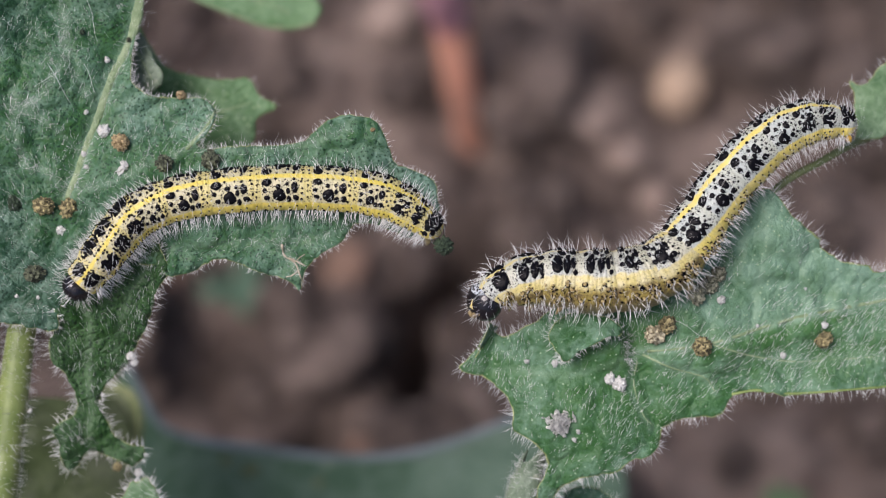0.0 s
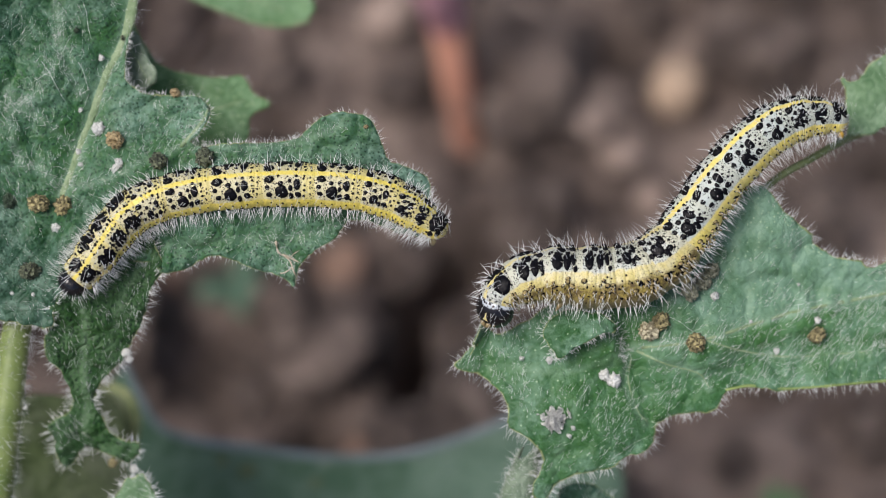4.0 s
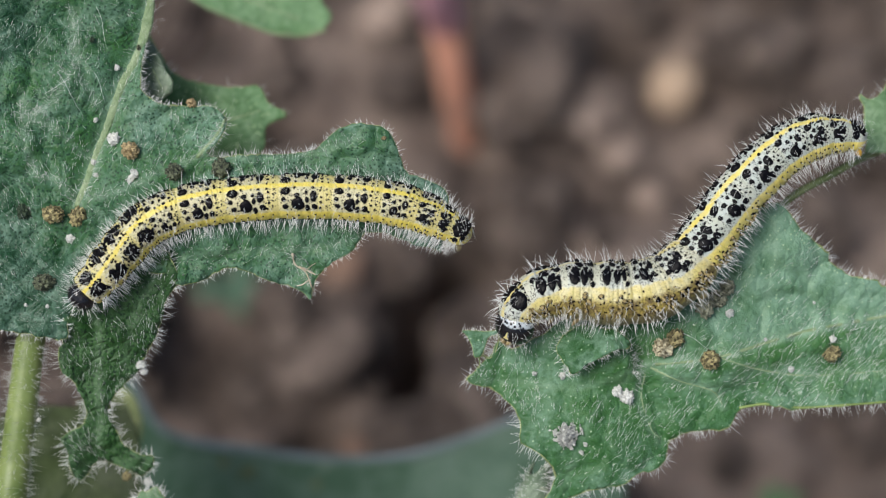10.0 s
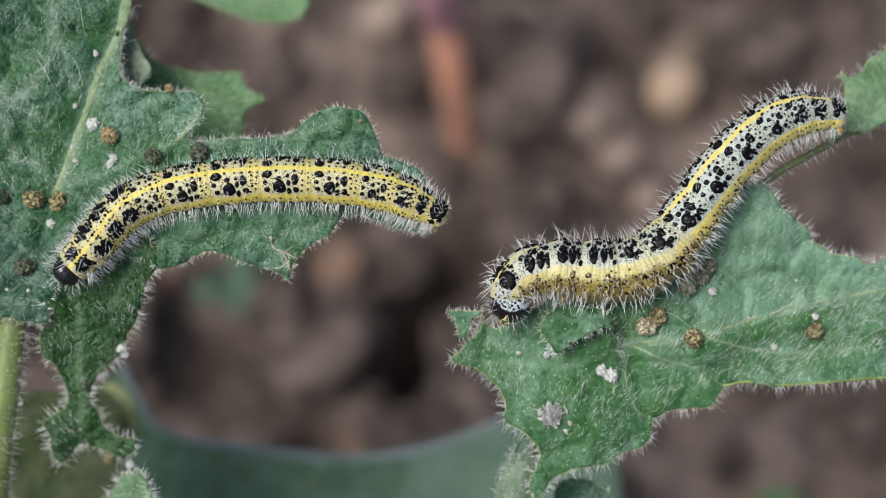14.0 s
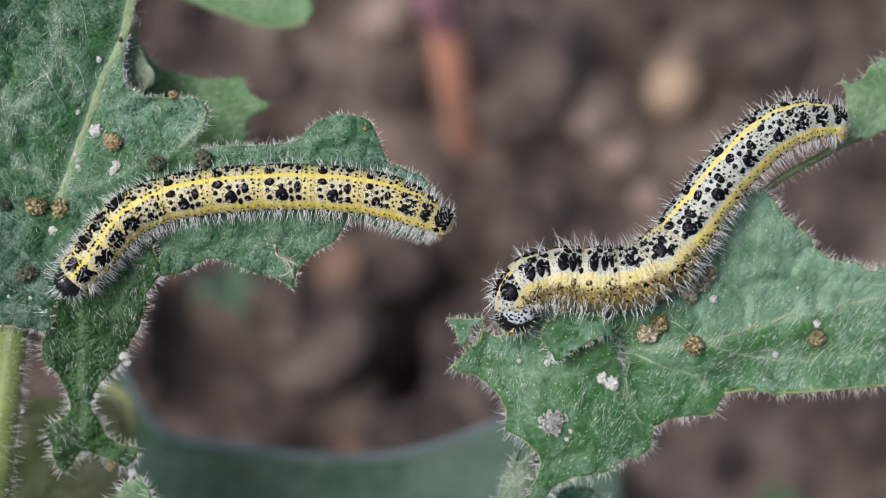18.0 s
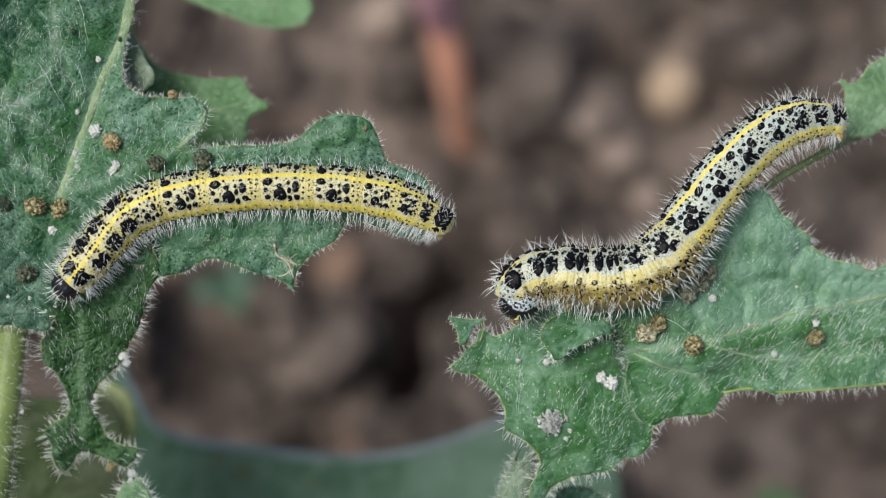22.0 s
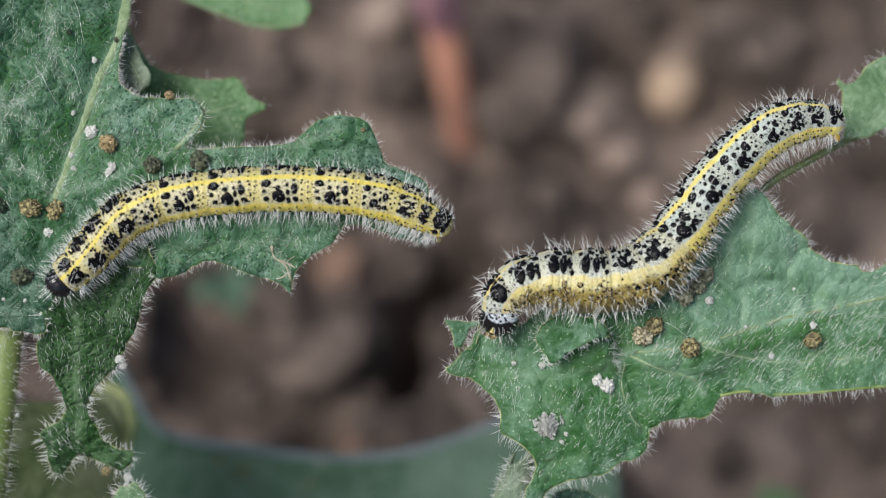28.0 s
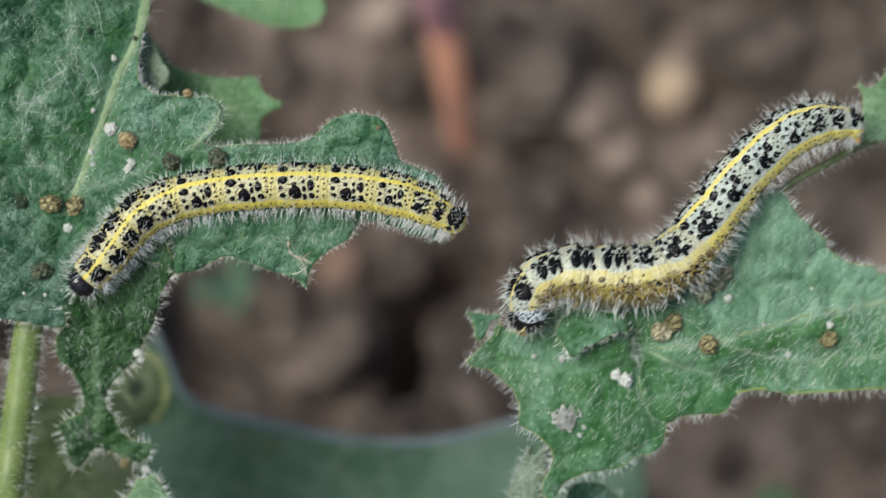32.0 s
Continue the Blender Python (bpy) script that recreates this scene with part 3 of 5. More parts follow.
# ---- the left plant ----
def pucker(u, v, seed):
    """Rounded cushions between fine sunken veinlets."""
    d, _ = noise.voronoi(Vector((u * 0.34 + 0.5 * noise.noise(Vector((u * 0.4, v * 0.4, seed))), v * 0.34, seed)))
    e = min(1.0, (d[1] - d[0]) * 2.2)
    return e * (2 - e)



def left_height(u, v):
    p = Vector((u * 0.11, v * 0.11, 1.0))
    h = -2.85 + 1.3 * noise.noise(p) + 0.6 * noise.noise(p * 2.4) + 0.12 * noise.noise(p * 6)
    d = (u + 37.9) * 0.934 - (v - 5.3) * 0.354
    h += 0.85 * pucker(u * 0.8, v * 0.8, 2.0) * (1 - math.exp(-(d / 1.6) ** 2) * (v > 4))
    h += 0.045 * min(abs(d), 22) - 0.5 * math.exp(-(d / 1.2) ** 2)
    if u > -18:
        h -= 0.0016 * (u + 18) ** 2
    if v < 4:
        h -= 0.0012 * (4 - v) ** 2
    return h


def build_left_leaf():
    c = (-30, 5, -2.5)
    ob = thing("bristly_leaf", c, "dark green bristly leaf with chewed ragged edges", "leaf")
    r = np.random.default_rng(11)
    veins = (([(-30.58, 27), (-31.46, 22.05), (-33.66, 17.11), (-35.53, 12.15), (-36.96, 7.75), (-37.95, 5)], 0.95, 0.8), ([(-37.62, 5.83), (-33.22, 6.76), (-29.92, 8.3), (-26.07, 9.85), (-24.14, 11.88), (-23.21, 13.7)], 0.5, 0.5), ([(-37.84, 5.28), (-39.82, 7.75), (-41.74, 8.3), (-42.68, 11.61), (-43.23, 16.55)], 0.5, 0.5),
               ([(-34.87, 13.8), (-37.62, 18.21), (-38.06, 21.5), (-38.72, 24.8)], 0.5, 0.5), ([(-38.06, 19.03), (-39.27, 16.55), (-40.65, 14.9), (-42.02, 14.08)], 0.45, 0.42), ([(-36.52, 9.4), (-39.27, 12.15), (-40.92, 13.26), (-43.12, 13.8)], 0.5, 0.35), ([(-33.22, -1.59), (-24.97, 0.49), (-17.27, 0.88), (-12.32, 1.43), (-7.92, 3.08)], 0.5, 0.35),
               ([(-24.97, 10.23), (-20.02, 9.85), (-14.52, 10.39), (-10.12, 11.88)], 0.5, 0.5), ([(-32.12, 18.21), (-29.37, 14.9), (-26.62, 12.15)], 0.45, 0.3), ([(-17.27, 0.88), (-15.62, -0.77), (-14.79, -2.69)], 0.5, 0.4))
    leaf("blade", [(-30.91, 27.55), (-30.8, 24.25), (-31.35, 20.96), (-32.01, 18.21), (-31.35, 16), (-29.92, 15.12), (-26.62, 15.02), (-24.14, 14.79), (-22.88, 13.8), (-23.76, 11.33), (-25.25, 10.12), (-21.12, 10.06), (-15.62, 10.45), (-13.97, 11.05), (-12.32, 12.48), (-10.12, 13.37), (-7.37, 12.87), (-6.49, 11.05), (-5.72, 8.47), (-2.69, 7.75), (-1.43, 6.54), (-1.21, 3.9), (-1.98, 0.71), (-3.52, 1.26), (-5.72, 2.04), (-7.92, 2.64), (-9.57, 2.48), (-10.67, 0.88), (-13.14, -0.39), (-14.41, -2.42), (-14.63, -3.9), (-15.89, -2.97), (-19.47, -2.04), (-22.66, -0.49), (-24.97, -1.87), (-28, -2.69), (-28.71, -1.49), (-32.12, -1.16), (-37.07, -3.25), (-38.39, -5.45), (-38.83, -8.2), (-43.12, -7.37), (-49.17, -6.54), (-52.47, 7.75), (-49.72, 29.75)],
         left_height, LEAF_A, ob, c, r, edge_hair=6.0, long=0.9, down=4.0, fine=0.009, label="dark green chewed blade", grid=0.45,
         ribs=veins)
    body = ob.children[0]
    vein([(-30.58, 27), (-31.46, 22.05), (-33.66, 17.11), (-35.53, 12.15), (-36.96, 7.75), (-37.95, 5)], 0.62, 0.4, left_height, body, c, name="midrib", flat=0.3)
    hv, hf = [], []
    for q in curve_through([(-30.7, 26.5, 0), (-31.46, 22.05, 0), (-33.66, 17.11, 0), (-35.53, 12.15, 0), (-36.96, 7.75, 0), (-37.8, 5.4, 0)], 60):
        u, v = q.x + r.normal(0, 0.75), q.y + r.normal(0, 0.2)
        hair(hv, hf, in_mm((u, v, left_height(u, v) - 0.02)) - in_mm(c), Vector((r.normal(-0.6, 0.5) * (1 if u < q.x else -1), r.normal(0.5, 0.3), 0.4)), r.uniform(0.5, 1.3) * MM, 0.013 * MM, Vector(r.normal(0, 0.15, 3)))
    for line, wide, strong in veins[1:]:
        for q in curve_through([(a, b, 0) for a, b in line], 36):
            u, v = q.x + r.normal(0, 0.4), q.y + r.normal(0, 0.4)
            hair(hv, hf, in_mm((u, v, left_height(u, v) - 0.02)) - in_mm(c), Vector((r.normal(0, 0.5), r.normal(0.5, 0.5), 0.4)), r.uniform(0.4, 1.1) * MM, 0.011 * MM, Vector(r.normal(0, 0.15, 3)))
    tagged(piece("down", hv, hf, HAIR, body, "whitish hairs along the veins"), kind="stuff")
    vein([(-26.07, 9.85), (-24.14, 11.88), (-23.21, 13.7)], 0.2, 0.14, left_height, body, c)

    # the withered tear near the lower margin
    v, f = [], []
    for line, wide in (([(-16.5, 0.6), (-16.3, -0.5), (-15.3, -1.2), (-14.9, -2.0)], 0.16), ([(-15.9, -0.75), (-15.0, -1.15), (-14.3, -1.5)], 0.2),
                       ([(-14.95, -1.9), (-14.7, -2.6), (-14.4, -3.2)], 0.12), ([(-15.3, -1.2), (-14.8, -0.7), (-14.3, -0.4)], 0.06), ([(-14.9, -2.0), (-15.6, -2.5), (-16.1, -2.6)], 0.09)):
        pts = curve_through([(u, w, 0) for u, w in line], 5)
        path = [in_mm((p.x, p.y, left_height(p.x, p.y) + 0.1 + 0.12 * noise.noise(p * 2))) - in_mm(c) for p in pts]
        a, g = tube(path, [wide * MM * (0.6 + 0.7 * noise.noise(p * 3)) * (1 - 0.6 * i / len(pts)) + 0.02 * MM for i, p in enumerate(pts)], 6)
        f += [tuple(i + len(v) for i in t) for t in g]
        v += a
    piece("withered_edge", v, f, WITHER, body, "pale withered tear in the blade")
    return sways(ob, LEFT)


build_left_leaf()


def lobe_height(u, v):
    p = Vector((u * 0.13, v * 0.13, 7.0))
    return -3.0 + 0.28 * (v + 3) + 0.75 * pucker(u * 1.4, v * 1.4, 9.0) + 1.1 * noise.noise(p) + 0.7 * noise.noise(p * 2.7) + 0.12 * noise.noise(p * 7) + 0.9 * math.exp(-((u + 37.5 - 0.12 * v) / 1.8) ** 2)


def build_left_lobe():
    c = (-37, -8, -3.5)
    ob = thing("hanging_leaf_lobe", c, "crinkled dark green hanging leaf lobe, eaten to a ragged tip", "leaf")
    r = np.random.default_rng(12)
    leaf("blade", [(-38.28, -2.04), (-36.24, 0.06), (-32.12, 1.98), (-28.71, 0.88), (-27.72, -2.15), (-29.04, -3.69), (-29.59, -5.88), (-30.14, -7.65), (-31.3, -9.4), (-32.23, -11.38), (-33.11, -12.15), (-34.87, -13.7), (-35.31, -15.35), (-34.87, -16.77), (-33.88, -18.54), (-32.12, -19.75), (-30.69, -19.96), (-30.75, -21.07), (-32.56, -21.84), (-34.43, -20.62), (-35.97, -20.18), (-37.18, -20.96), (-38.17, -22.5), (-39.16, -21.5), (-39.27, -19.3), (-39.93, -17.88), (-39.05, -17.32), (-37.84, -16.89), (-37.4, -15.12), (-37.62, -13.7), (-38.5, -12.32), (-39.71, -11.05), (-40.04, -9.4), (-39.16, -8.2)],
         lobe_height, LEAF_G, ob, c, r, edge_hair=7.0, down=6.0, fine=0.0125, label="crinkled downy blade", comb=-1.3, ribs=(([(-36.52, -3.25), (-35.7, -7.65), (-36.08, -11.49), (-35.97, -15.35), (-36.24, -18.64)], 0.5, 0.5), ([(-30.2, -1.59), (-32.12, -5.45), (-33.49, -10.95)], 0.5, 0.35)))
    return sways(ob, LEFT)


build_left_lobe()


def hairy_stem(name, points, radii, group, label, hairs, category="stem", mat=None):
    pts = [Vector(p) for p in points]
    c = pts[0]
    ob = thing(name, c, label, category)
    smooth = curve_through([(p - c) * MM for p in pts], 10)
    n = len(smooth)
    rad = [float(np.interp(i / (n - 1), np.linspace(0, 1, len(radii)), radii)) * MM for i in range(n)]
    v, f = tube(smooth, rad, 20)
    piece("shaft", v, f, mat or STEM, ob)
    r = np.random.default_rng(int(abs(c.x) * 10))
    hv, hf = [], []
    for _ in range(hairs):
        i = int(r.integers(0, n - 1))
        d = (smooth[i + 1] - smooth[i]).normalized()
        a = r.uniform(0, 6.28)
        s = d.orthogonal().normalized()
        w = s * math.cos(a) + d.cross(s) * math.sin(a)
        hair(hv, hf, smooth[i].lerp(smooth[i + 1], r.random()) + w * rad[i] * 0.96, w + Vector(r.normal(0, 0.25, 3)), r.uniform(0.5, 1.5) * MM, 0.016 * MM, Vector(r.normal(0, 0.1, 3)))
    tagged(piece("bristles", hv, hf, HAIR, ob, "fine pale bristles"), kind="stuff")
    return sways(ob, group)


hairy_stem("plant_stem", [(-41.88, -4.46, -5.8), (-42.93, -8.13, -6), (-43.65, -13.51, -6.2), (-44.5, -19.76, -6.5), (-45.39, -26.04, -7), (-48.77, -38.53, -14), (-55.84, -52.2, -45), (-65.26, -62.55, -90)], [1.3, 1.45, 1.5, 1.5, 1.6, 1.7, 1.8, 1.9], LEFT, "thick pale green bristly leaf stem", 1900)


def flat_height(base, seed, su=0.0, sv=0.0, wave=0.5):
    def h(u, v):
        p = Vector((u * 0.09, v * 0.09, seed))
        return base + su * u + sv * v + wave * noise.noise(p) + wave * 0.3 * noise.noise(p * 3)
    return h


def build_side_leaf(name, outline, base, seed, mat, group, label, veins=(), edge=2.6, down=0.7, tilt=(0, 0), wave=0.6, rib=0.3, **more):
    p = np.array(outline)
    h = flat_height(base, seed, tilt[0], tilt[1], wave)
    m = p.mean(0)
    c = (float(m[0]), float(m[1]), h(m[0], m[1]))
    ob = thing(name, c, label, "leaf")
    b = leaf("blade", outline, h, mat, ob, c, np.random.default_rng(seed), edge_hair=edge, down=down, **more)
    for line in veins:
        vein(line, rib, rib * 0.5, h, b, c)
    return sways(ob, group)


build_side_leaf("bristly_leaf", [(-37.07, 26.38), (-32.86, 24.5), (-31.45, 21.58), (-30.05, 19.24), (-27.72, 18.13), (-23.62, 17.54), (-20.81, 17.72), (-19.64, 15.96), (-17.89, 14.91), (-20.12, 13.8), (-20.35, 11.17), (-22.45, 9.71), (-28.3, 9.41), (-35.32, 11.75), (-38.24, 17.01)], -14, 21, LEAF_B, LEFT,
                "smaller mid green leaf lobe beneath the larger leaf", [[(-35.3, 18.8), (-30.6, 14.7), (-25.4, 14.1), (-20.7, 15.3)]], edge=0.8, down=0.4, rib=0.18)
build_side_leaf("bristly_leaf", [(-38.49, 35.27), (-32.42, 30.41), (-27.56, 27.01), (-23.31, 25.25), (-20.27, 24.16), (-17.24, 23.86), (-14.51, 24.46), (-13.9, 25.92), (-15.12, 27.98), (-12.99, 32.23), (-22.1, 38.91)], -23, 22, LEAF_B, LEFT, "smooth green leaf tip",
                [[(-32.42, 34.05), (-24.52, 28.59), (-17.24, 25.56)]], edge=0.5, down=0.3, rib=0.2,
                rim=[(-30.0, 28.7), (-27.56, 27.01), (-23.31, 25.25), (-20.27, 24.16), (-17.24, 23.86), (-14.51, 24.46)], rim_wide=0.2, rim_mat=RIB)
# added pale piece: light on the lobe behind, put into its colour
build_side_leaf("downy_leaf_fold", [(-33.6, 22.6), (-31.2, 22.0), (-30.2, 19.8), (-28.9, 17.9), (-29.2, 16.4), (-30.9, 15.4), (-33.5, 15.5)], -3.2, 29, LEAF_I, LEFT,
                "added pale piece for the lit part of the lobe behind the larger leaf", [[(-33.0, 21.6), (-31.2, 19.4), (-29.9, 17.0)]], edge=0, down=2, wave=0.7, rib=0.12, tilt=(0.12, 0))
build_side_leaf("downy_leaf_tip", [(-32.17, -23.68), (-31.61, -22.89), (-31.04, -23.34), (-30.26, -22.55), (-29.58, -23.45), (-29.02, -24.69), (-28.34, -28.63), (-30.03, -30.88), (-33.41, -28.63), (-33.07, -25.25)], -5, 24, LEAF_D, LEFT, "pale downy young leaf tip", edge=9, down=22, wave=1.8)
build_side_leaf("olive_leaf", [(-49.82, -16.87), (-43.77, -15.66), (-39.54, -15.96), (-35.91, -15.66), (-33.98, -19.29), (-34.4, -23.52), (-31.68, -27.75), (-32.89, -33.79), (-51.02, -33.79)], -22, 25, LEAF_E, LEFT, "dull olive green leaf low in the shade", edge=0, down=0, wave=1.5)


build_side_leaf("olive_leaf", [(-41.48, -17.7), (-40.22, -15.92), (-37.68, -15.16), (-35.65, -16.17), (-34.51, -18.33), (-34.63, -21.19), (-36.09, -23.28), (-38.31, -23.72), (-40.53, -22.14)], -34, 28, LEAF_H, CUP, "small curled tan green leaf in the shade", edge=0, down=0, wave=2.5,
                veins=[[(-40.22, -22.77), (-38.82, -20.23), (-37.36, -17.7)]], rib=0.2, rim=[(-37.68, -15.29), (-35.65, -16.3), (-34.63, -18.33), (-34.76, -21.19), (-36.16, -23.15)], rim_mat=DRY)


def cup_height(u, v):
    p = Vector((u * 0.05, v * 0.05, 2.0))
    return -52 + 0.35 * (v + 22) + 0.0035 * (u + 10) ** 2 + 0.8 * noise.noise(p)


def build_cup():
    c = (-8, -30, -54)
    ob = thing("cabbage_leaf", c, "broad bluish green cabbage leaf with a pale curved rim", "leaf")
    edge = [(-37.89, -13.51), (-36.73, -16.23), (-35.71, -18.54), (-34.35, -20.84), (-32.05, -22.27), (-28.38, -23.22), (-23.36, -23.9), (-19.28, -24.58), (-12.49, -25.12), (-5.7, -24.78), (-0.27, -23.42), (4.48, -21.66), (8.55, -19.96), (13.31, -18.9), (17.2, -20.2)]
    rest = [(20.2, -22.8), (21.6, -28.6), (21.0, -42.03), (1.09, -46.1), (-32.86, -46.1), (-45.08, -37.95), (-45.76, -24.37)]
    b = leaf("blade", edge + rest, cup_height, LEAF_C, ob, c, np.random.default_rng(31), grid=1.6, rough=0.1, rim=edge, label="broad wax-coated blade", thick=0.5)
    path = curve_through([Vector(p) - Vector(c) for p in [(-9.96, -38.65, -57), (-8.73, -47.78, -62), (-7.58, -59.67, -72), (-7.22, -65.99, -88)]], 6)
    v, f = tube([p * MM for p in path], [(1.6 + 0.06 * i) * MM for i in range(len(path))], 12)
    piece("stalk", v, f, STEM, ob, "pale green leaf stalk")
    return sways(ob, CUP)


build_cup()


# ---- the right plant ----
def right_height(u, v):
    p = Vector((u * 0.1, v * 0.1, 4.0))
    h = -3.1 + 1.5 * noise.noise(p) + 0.6 * noise.noise(p * 2.4) + 0.12 * noise.noise(p * 6)
    h += 0.5 * pucker(u * 0.7, v * 0.7, 6.0)
    d = (v + 9.6) - (u - 22.6) * 0.2
    h += -0.2 * math.exp(-(d / 1.1) ** 2) + 0.02 * min(abs(d), 14)
    if d < 0:
        h -= 1.4 * (1 - math.exp(-(d / 2.2) ** 2)) * math.exp(-((u - 32) / 14) ** 2)
    e = (u - 19.2) + (v + 13) * 0.36
    h -= 0.7 * math.exp(-(e / 1.0) ** 2) * math.exp(-((v + 13.5) / 4.5) ** 2)
    # the torn fold that runs down from the flap
    t = u - 17.2 + 0.16 * (v + 9.5)
    h += 1.1 * math.exp(-((v + 9.6) / 2.0) ** 4) * math.exp(-(min(t, 0) / 2.6) ** 2) / (1 + math.exp(max(-30, min(30, t / 0.13))))
    if u > 20:
        h -= 0.0045 * (u - 20) ** 2
    if v < -16:
        h -= 0.012 * (v + 16) ** 2
    if u < 6:
        h -= 0.012 * (6 - u) ** 2 * 0.6
    return h


def build_right_leaf():
    c = (22, -9, -2.7)
    ob = thing("bristly_leaf", c, "mid green bristly leaf with bitten scalloped edges", "leaf")
    r = np.random.default_rng(13)
    # where the lit upper slope is painted: above the rib, right of the fold
    def lit_slope(u, v):
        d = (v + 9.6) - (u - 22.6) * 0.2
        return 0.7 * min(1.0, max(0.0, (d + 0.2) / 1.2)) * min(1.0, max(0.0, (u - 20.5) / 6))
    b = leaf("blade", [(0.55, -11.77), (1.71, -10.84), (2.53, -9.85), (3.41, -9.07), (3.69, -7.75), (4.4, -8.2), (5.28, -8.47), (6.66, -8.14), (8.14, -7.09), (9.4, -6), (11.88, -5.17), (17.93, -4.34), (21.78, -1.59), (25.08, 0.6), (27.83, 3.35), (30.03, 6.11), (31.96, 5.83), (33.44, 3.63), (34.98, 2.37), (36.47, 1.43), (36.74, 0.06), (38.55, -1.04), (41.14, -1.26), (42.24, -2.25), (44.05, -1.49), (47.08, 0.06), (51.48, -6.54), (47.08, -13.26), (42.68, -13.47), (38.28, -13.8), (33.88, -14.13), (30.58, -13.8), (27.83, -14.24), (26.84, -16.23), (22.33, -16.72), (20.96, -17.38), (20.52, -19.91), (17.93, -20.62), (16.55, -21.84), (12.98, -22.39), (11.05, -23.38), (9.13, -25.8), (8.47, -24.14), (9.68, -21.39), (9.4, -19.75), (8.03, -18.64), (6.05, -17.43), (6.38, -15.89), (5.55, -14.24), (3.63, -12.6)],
             right_height, LEAF_F, ob, c, r, edge_hair=6.5, long=1.5, down=6.5, comb=1.0, swirl=1.3, label="mid green bitten blade", grid=0.42, fine=0.0105, brim=0.1, lit_slope=lit_slope, rim=[(49.0, -13.2), (45.0, -13.35), (42.68, -13.47), (38.28, -13.8), (33.88, -14.13), (30.58, -13.8), (27.9, -14.2)], rim_wide=0.13, rim_mat=EDGE,
             ribs=(([(51.48, -2.69), (43.12, -4.79), (33.88, -6.66), (25.63, -9.07), (18.48, -9.96)], 0.65, 0.75), ([(18.48, -9.96), (21.78, -11.49), (25.08, -12.48), (26.29, -14.24)], 0.5, 0.55), ([(18.48, -9.96), (17.66, -13.14), (19.03, -16.45), (20.13, -17.55)], 0.5, 0.4),
                   ([(18.48, -9.96), (14.08, -13.7), (11.88, -18.09), (10.51, -22.5)], 0.5, 0.3), ([(30.03, -7.65), (30.3, -3.25), (31.13, 0.6), (30.86, 3.9)], 0.5, 0.4), ([(35.53, -6.27), (35.26, -3.25), (34.43, -0.49)], 0.45, 0.35),
                   ([(25.63, -9.07), (30.03, -10.39), (34.98, -10.95), (42.68, -10.39)], 0.5, 0.35), ([(17.93, -10.18), (11.88, -12.32), (6.38, -11.77), (1.43, -11.77)], 0.5, 0.35)))
    vein([(49.0, -3.3), (43.12, -4.79), (33.88, -6.66), (25.63, -9.07), (19.4, -9.9)], 0.2, 0.13, right_height, b, c, flat=0.35)
    vein([(18.9, -10.2), (21.78, -11.49), (25.08, -12.48), (26.2, -13.9)], 0.13, 0.06, right_height, b, c, flat=0.35)
    vein([(25.8, -9.2), (30.03, -10.39), (34.98, -10.95), (42.68, -10.39)], 0.11, 0.05, right_height, b, c, flat=0.35)
    vein([(18.4, -10.9), (18.1, -13.14), (19.03, -16.2), (20.0, -17.3)], 0.11, 0.05, right_height, b, c, flat=0.35)

    def flap_height(u, v):
        lift = ((u - 8.0) * 0.46 - (v + 6.5) * 0.89) / 4.0
        return right_height(u, v) + 0.3 + 2.6 * max(0.0, min(1.0, lift)) ** 1.4 * max(0.0, 1 - ((u - 13.2) / 5.2) ** 4) + 0.12 * noise.noise(Vector((u * 0.5, v * 0.5, 2)))
    leaf("folded_flap", [(9.55, -8.0), (10.3, -7.0), (11.7, -6.2), (13.5, -6.2), (15.4, -6.8), (17.0, -7.8), (16.2, -8.25), (15.35, -8.15), (14.25, -8.8), (13.0, -9.6), (11.7, -10.35), (10.85, -10.95), (10.1, -9.9), (9.65, -8.9)], flap_height, LEAF_F, ob, c, r, edge_hair=7.0, long=1.0, down=1.5, rough=0.2, grid=0.35, brim=0.06,
         label="small folded over flap of the blade")
    # dense down where the ribs meet
    hv, hf = [], []
    # combed hairs on the slope below the main rib
    for _ in range(520):
        u = r.uniform(20, 45)
        v = -9.6 + (u - 22.6) * 0.2 - r.uniform(-0.6, 5.5)
        hair(hv, hf, in_mm((u, v, right_height(u, v) - 0.02)) - in_mm(c), Vector((r.normal(0.5, 0.15), r.normal(0.8, 0.15), 0.35)), r.uniform(0.5, 1.5) * MM, 0.013 * MM, Vector(r.normal(0, 0.1, 3)))
    for _ in range(95):
        v = r.normal(-9.9, 1.05)
        u = 17.25 - 0.16 * (v + 9.5) + r.normal(0, 0.3)
        hair(hv, hf, in_mm((u, v, right_height(u, v) - 0.02)) - in_mm(c), Vector((r.normal(0.8, 0.5), r.normal(-0.2, 0.6), 0.3)), r.uniform(0.4, 1.4) * MM, 0.013 * MM, Vector(r.normal(0, 0.2, 3)))
    for _ in range(34):
        u, v = r.normal(11.0, 0.5), r.normal(-10.9, 0.22)
        hair(hv, hf, in_mm((u, v, right_height(u, v) - 0.02)) - in_mm(c), Vector((r.normal(0.3, 0.8), r.normal(0, 0.5), 0.4)), r.uniform(0.5, 1.2) * MM, 0.024 * MM, Vector(r.normal(0, 0.2, 3)))
    tagged(piece("down", hv, hf, HAIR, b, "tufts of whitish down at the rib fork and the flap"), kind="stuff")
    return sways(ob, RIGHT)


right_leaf = build_right_leaf()


